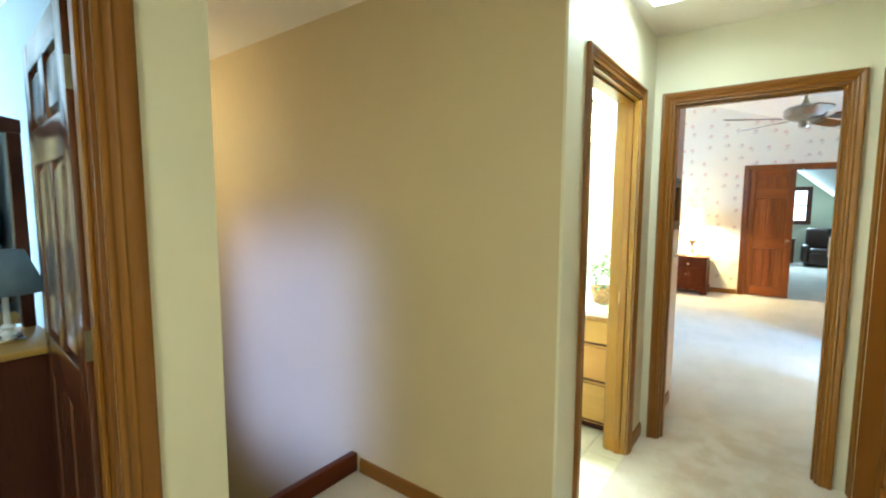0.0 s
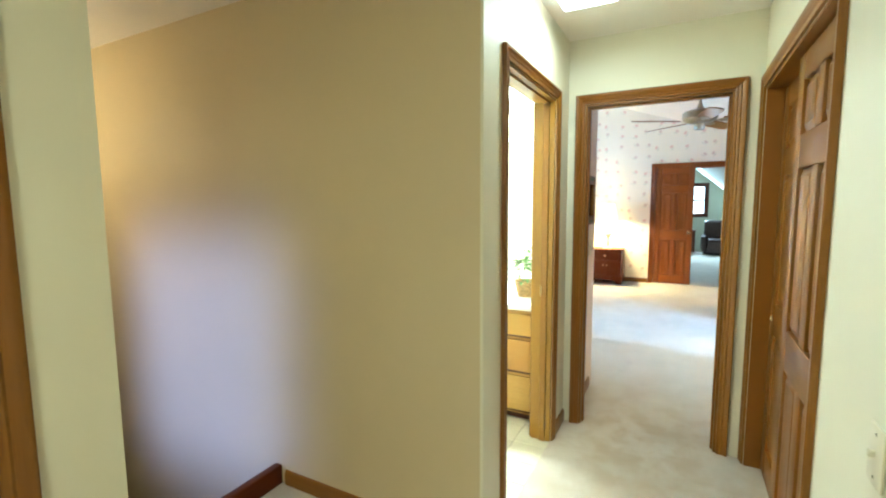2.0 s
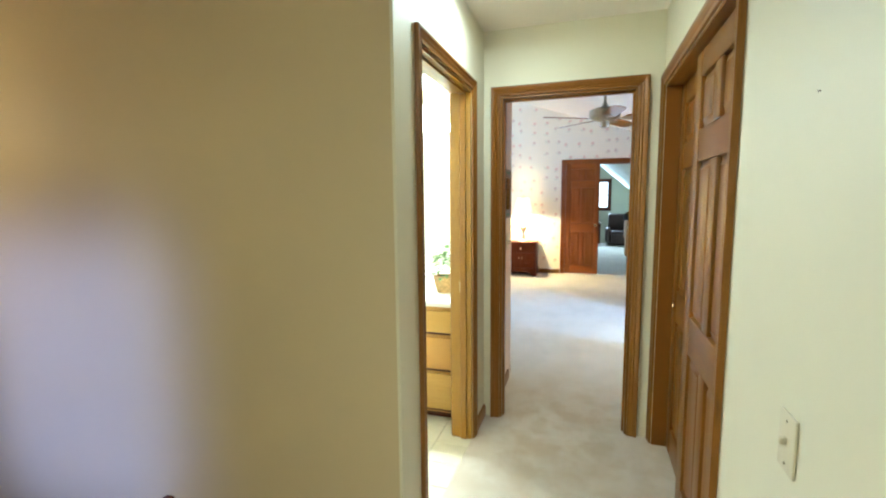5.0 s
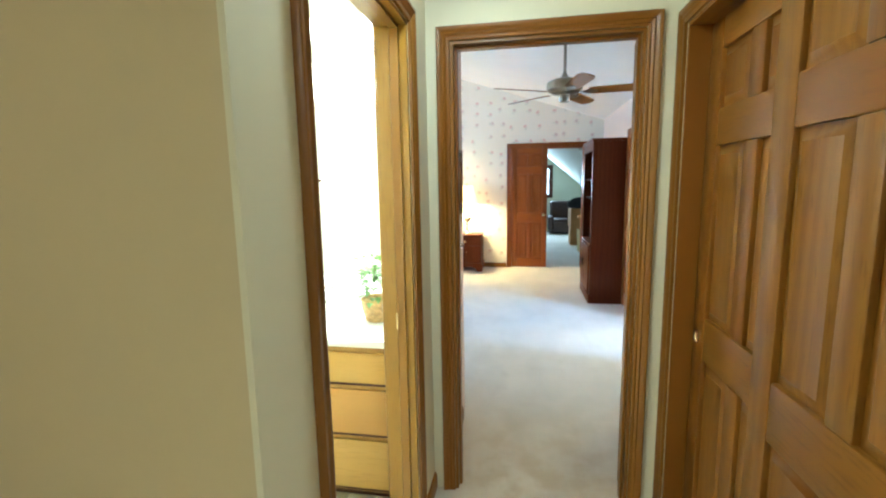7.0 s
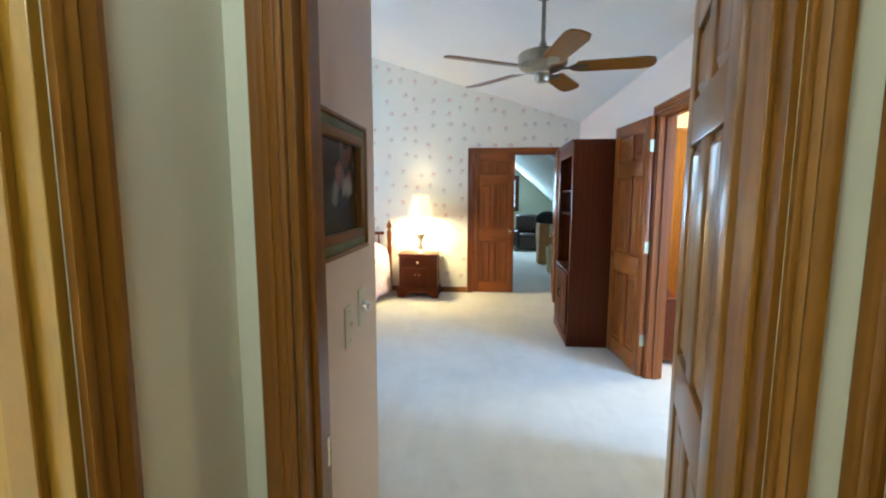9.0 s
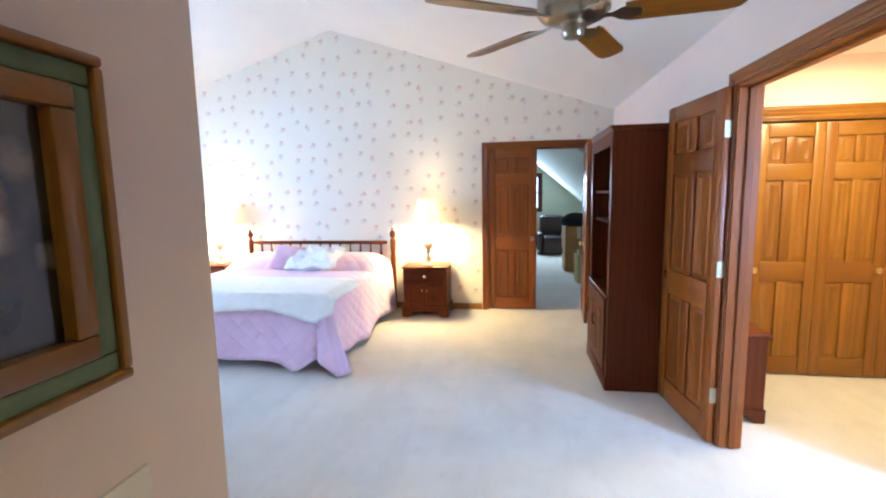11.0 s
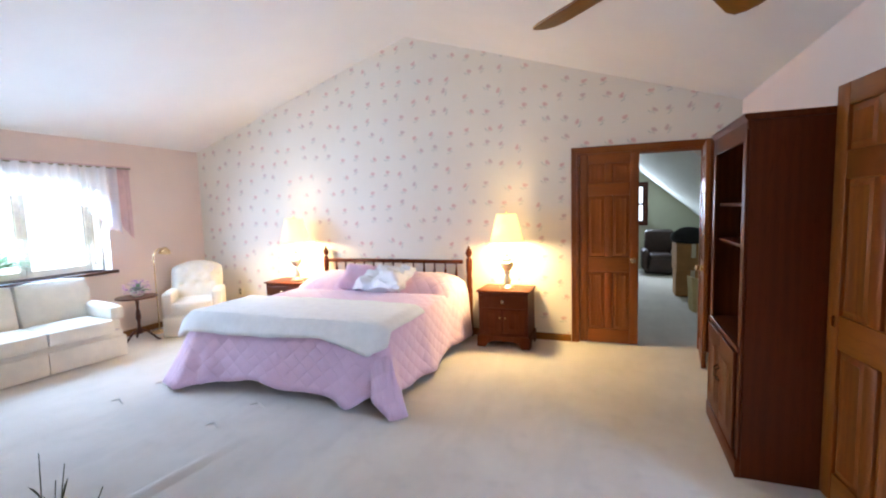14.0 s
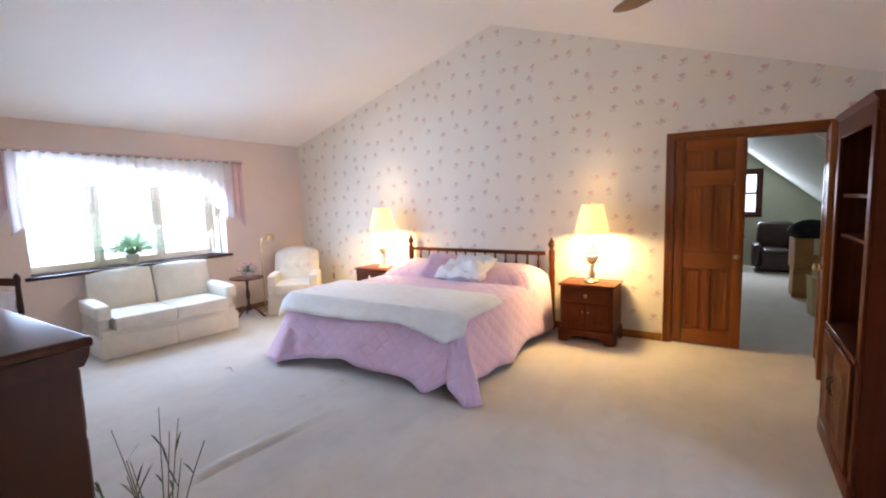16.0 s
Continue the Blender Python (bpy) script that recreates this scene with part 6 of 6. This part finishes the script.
# ---- attic room ----
def recliner():
    rc = thing("recliner", "dark plush recliner in the attic room", "armchair", pose(0.84, 14.35, 0))
    part("base", bx(B(), -0.30, 0.30, -0.32, 0.32, 0.02, 0.30, 0.03, 2), leather, rc)
    part("seat", bx(B(), -0.21, 0.21, -0.40, 0.15, 0.26, 0.44, 0.06, 4), leather, rc)
    part("footrest", bx(B(), -0.21, 0.21, -0.43, -0.38, 0.05, 0.34, 0.03, 3), leather, rc)
    part("backrest", bx(B(), -0.29, 0.29, 0.10, 0.30, 0.36, 0.92, 0.08, 4), leather, rc)
    for s in (-1, 1):
        part("arm", bx(B(), s * 0.29 - 0.07, s * 0.29 + 0.07, -0.36, 0.25, 0.10, 0.52, 0.06, 4), leather, rc)


recliner()
aw = thing("window_2", "small attic window with a dark wooden frame", "window", pose(0, 0, 0), kind="structure")
for a in ((-0.25, -0.20, 1.05, 1.90), (0.53, 0.58, 1.05, 1.90), (-0.20, 0.53, 1.05, 1.10), (-0.20, 0.53, 1.85, 1.90), (-0.20, 0.53, 1.45, 1.49)):
    part("window_frame", bx(B(), a[0], a[1], 14.905, 14.95, a[2], a[3], 0.003), darkwood["z"], aw)
for a in ((-0.31, -0.25, 0.99, 1.96), (0.58, 0.64, 0.99, 1.96), (-0.25, 0.58, 0.99, 1.05), (-0.25, 0.58, 1.90, 1.96)):
    part("casing", bx(B(), a[0], a[1], 14.882, 14.898, a[2], a[3], 0.003), darkwood["z"], aw)
cb1 = thing("cardboard_box", "brown cardboard box on the attic floor", "box", pose(1.10, 11.95, 0), "stacked boxes")
part("carton", bx(B(), -0.24, 0.24, -0.2, 0.2, 0, 0.42, 0.006), cardboard, cb1)
part("tape", bx(B(), -0.03, 0.03, -0.2025, -0.2005, 0.2, 0.42), switch_plastic, cb1)
cb2 = copy_thing(cb1, pose(1.09, 11.93, 0.421, 0, 0, 4))
cb2["label"] = "brown cardboard box stacked on another box"
bag = B()
bmesh.ops.create_icosphere(bag, subdivisions=3, radius=0.2)
for v in bag.verts:
    n_ = noise.noise(v.co * 5) * 0.05
    v.co = Vector((v.co.x * 1.45, v.co.y * 1.0, max(-0.08, v.co.z * 0.85))) * (1 + n_ * 3)
solid("black_bag", bag, black_cloth, "crumpled black garment bag on the boxes", "bag", m=pose(1.08, 11.9, 0.93))
pk = thing("paper_bag", "creased yellowish paper bag on the attic floor", "bag", pose(1.06, 10.75, 0, 0, 0, 8))
part("sack", prism(B(), [(-0.12, 0.0), (0.13, 0.0), (0.16, 0.40), (0.10, 0.46), (-0.02, 0.43), (-0.15, 0.48)], "y", -0.1, 0.1), manila, pk)
tv = thing("low_cabinet", "dark low cabinet beside the recliner", "cabinet", pose(0.12, 14.45, 0))
part("body", bx(B(), -0.22, 0.22, -0.2, 0.2, 0.04, 0.62, 0.006), darkwood["x"], tv)
part("top", bx(B(), -0.24, 0.24, -0.22, 0.22, 0.62, 0.645, 0.006), darkwood["x"], tv)


# ---- side room ----
sd = thing("study_dresser", "very dark dresser in the side room, its lit top coloured pale", "dresser", pose(-2.64, 0.02, 0))
part("body", bx(B(), -0.24, 0.24, -0.75, 0.54, 0.06, 0.83, 0.006), darkwood["z"], sd)
# blond wood stands in for gold light on the dark dresser's top
part("top", bx(B(), -0.26, 0.26, -0.77, 0.56, 0.83, 0.86, 0.008, 2), blond["y"], sd, "top coloured pale for the gold light on it")
part("plinth", bx(B(), -0.23, 0.23, -0.74, 0.53, 0.0, 0.06), darkwood["x"], sd)
sl = thing("study_lamp", "glass-stemmed table lamp with a grey-blue shade", "lamp", pose(-2.60, 0.43, 0.86))
part("base", bx(B(), -0.05, 0.05, -0.05, 0.05, 0, 0.02, 0.006, 2), chrome, sl)
part("stem", lathe(B(), [(0.02, 0.02), (0.03, 0.035), (0.013, 0.05), (0.03, 0.065), (0.012, 0.08), (0.012, 0.22)], 16), porcelain, sl)
shd = B()
lathe(shd, [(0.14, 0.215), (0.075, 0.395)], 32, cap=False)
part("shade", shd, plain("slate_shade_cloth", (0.16, 0.21, 0.26), 0.8, 0.08, 20, 0.2, 120), sl, "slate blue cloth shade").modifiers.new("thick", "SOLIDIFY").thickness = 0.003
hm = thing("dresser_mirror", "tall dark-framed mirror with an arched crest on the dresser", "mirror", pose(-2.86, 0.0, 0.86))
part("frame", bx(B(), -0.02, 0.02, 0.52, 0.57, 0, 0.92, 0.004), darkwood["z"], hm)
part("frame", bx(B(), -0.02, 0.02, -0.70, -0.65, 0, 0.92, 0.004), darkwood["z"], hm)
crest = [(-0.70, 0.92), (0.57, 0.92), (0.57, 0.98), (0.44, 1.0), (0.26, 1.08), (-0.06, 1.12), (-0.38, 1.08), (-0.57, 1.0), (-0.70, 0.98)]
part("crest", prism(B(), crest, "x", -0.025, 0.03), darkwood["y"], hm)
part("glass", bx(B(), -0.01, 0.0, -0.65, 0.52, 0.02, 0.92), mirror_glass, hm)

# ---- carpet ripple ----
def carpet_ripple(x0, y0, x1, y1, w, h):
    bm = B()
    d = Vector((x1 - x0, y1 - y0, 0))
    nrm = Vector((-d.y, d.x, 0)).normalized()
    rows = []
    for k in range(25):
        f = k / 24
        c = Vector((x0, y0, 0)) + d * f + nrm * 0.03 * math.sin(f * 5)
        e = math.sin(math.pi * f) ** 0.5
        rows.append([bm.verts.new(c + nrm * w * u + Vector((0, 0, 0.001 + h * e * max(0.0, math.cos(u * math.pi / 2)) ** 2 - 0.002 * (abs(u) > 0.9)))) for u in (-1, -0.6, -0.3, 0, 0.3, 0.6, 1)])
    for a, b in zip(rows, rows[1:]):
        for j in range(6):
            bm.faces.new((a[j], a[j + 1], b[j + 1], b[j]))
    solid("carpet_ripple", bm, carpet, "low ripple in the cream carpet", "carpet", kind="structure")


carpet_ripple(-2.44, 4.72, -2.42, 6.10, 0.07, 0.020)
# thin raised ridges whose shadows stand in for dents where a chest once stood
for dx, dy in ((-3.86, 6.18), (-2.73, 6.10), (-3.87, 6.57), (-2.68, 6.48)):
    carpet_ripple(dx - 0.07, dy - 0.01, dx + 0.07, dy + 0.03, 0.012, 0.014)

# ---- bathroom floor tiles ----
tile_me = mesh_of("tile", bx(B(), 0.002, 0.198, 0.002, 0.198, -0.004, 0.002, 0.0015), linoleum)
floor_b = bpy.data.objects["floor_bathroom"]
for i in range(11):
    for j in range(6):
        share("tile", tile_me, floor_b, pose(-0.61 - 0.2 * (i + 1), 1.79 + 0.2 * j, 0))
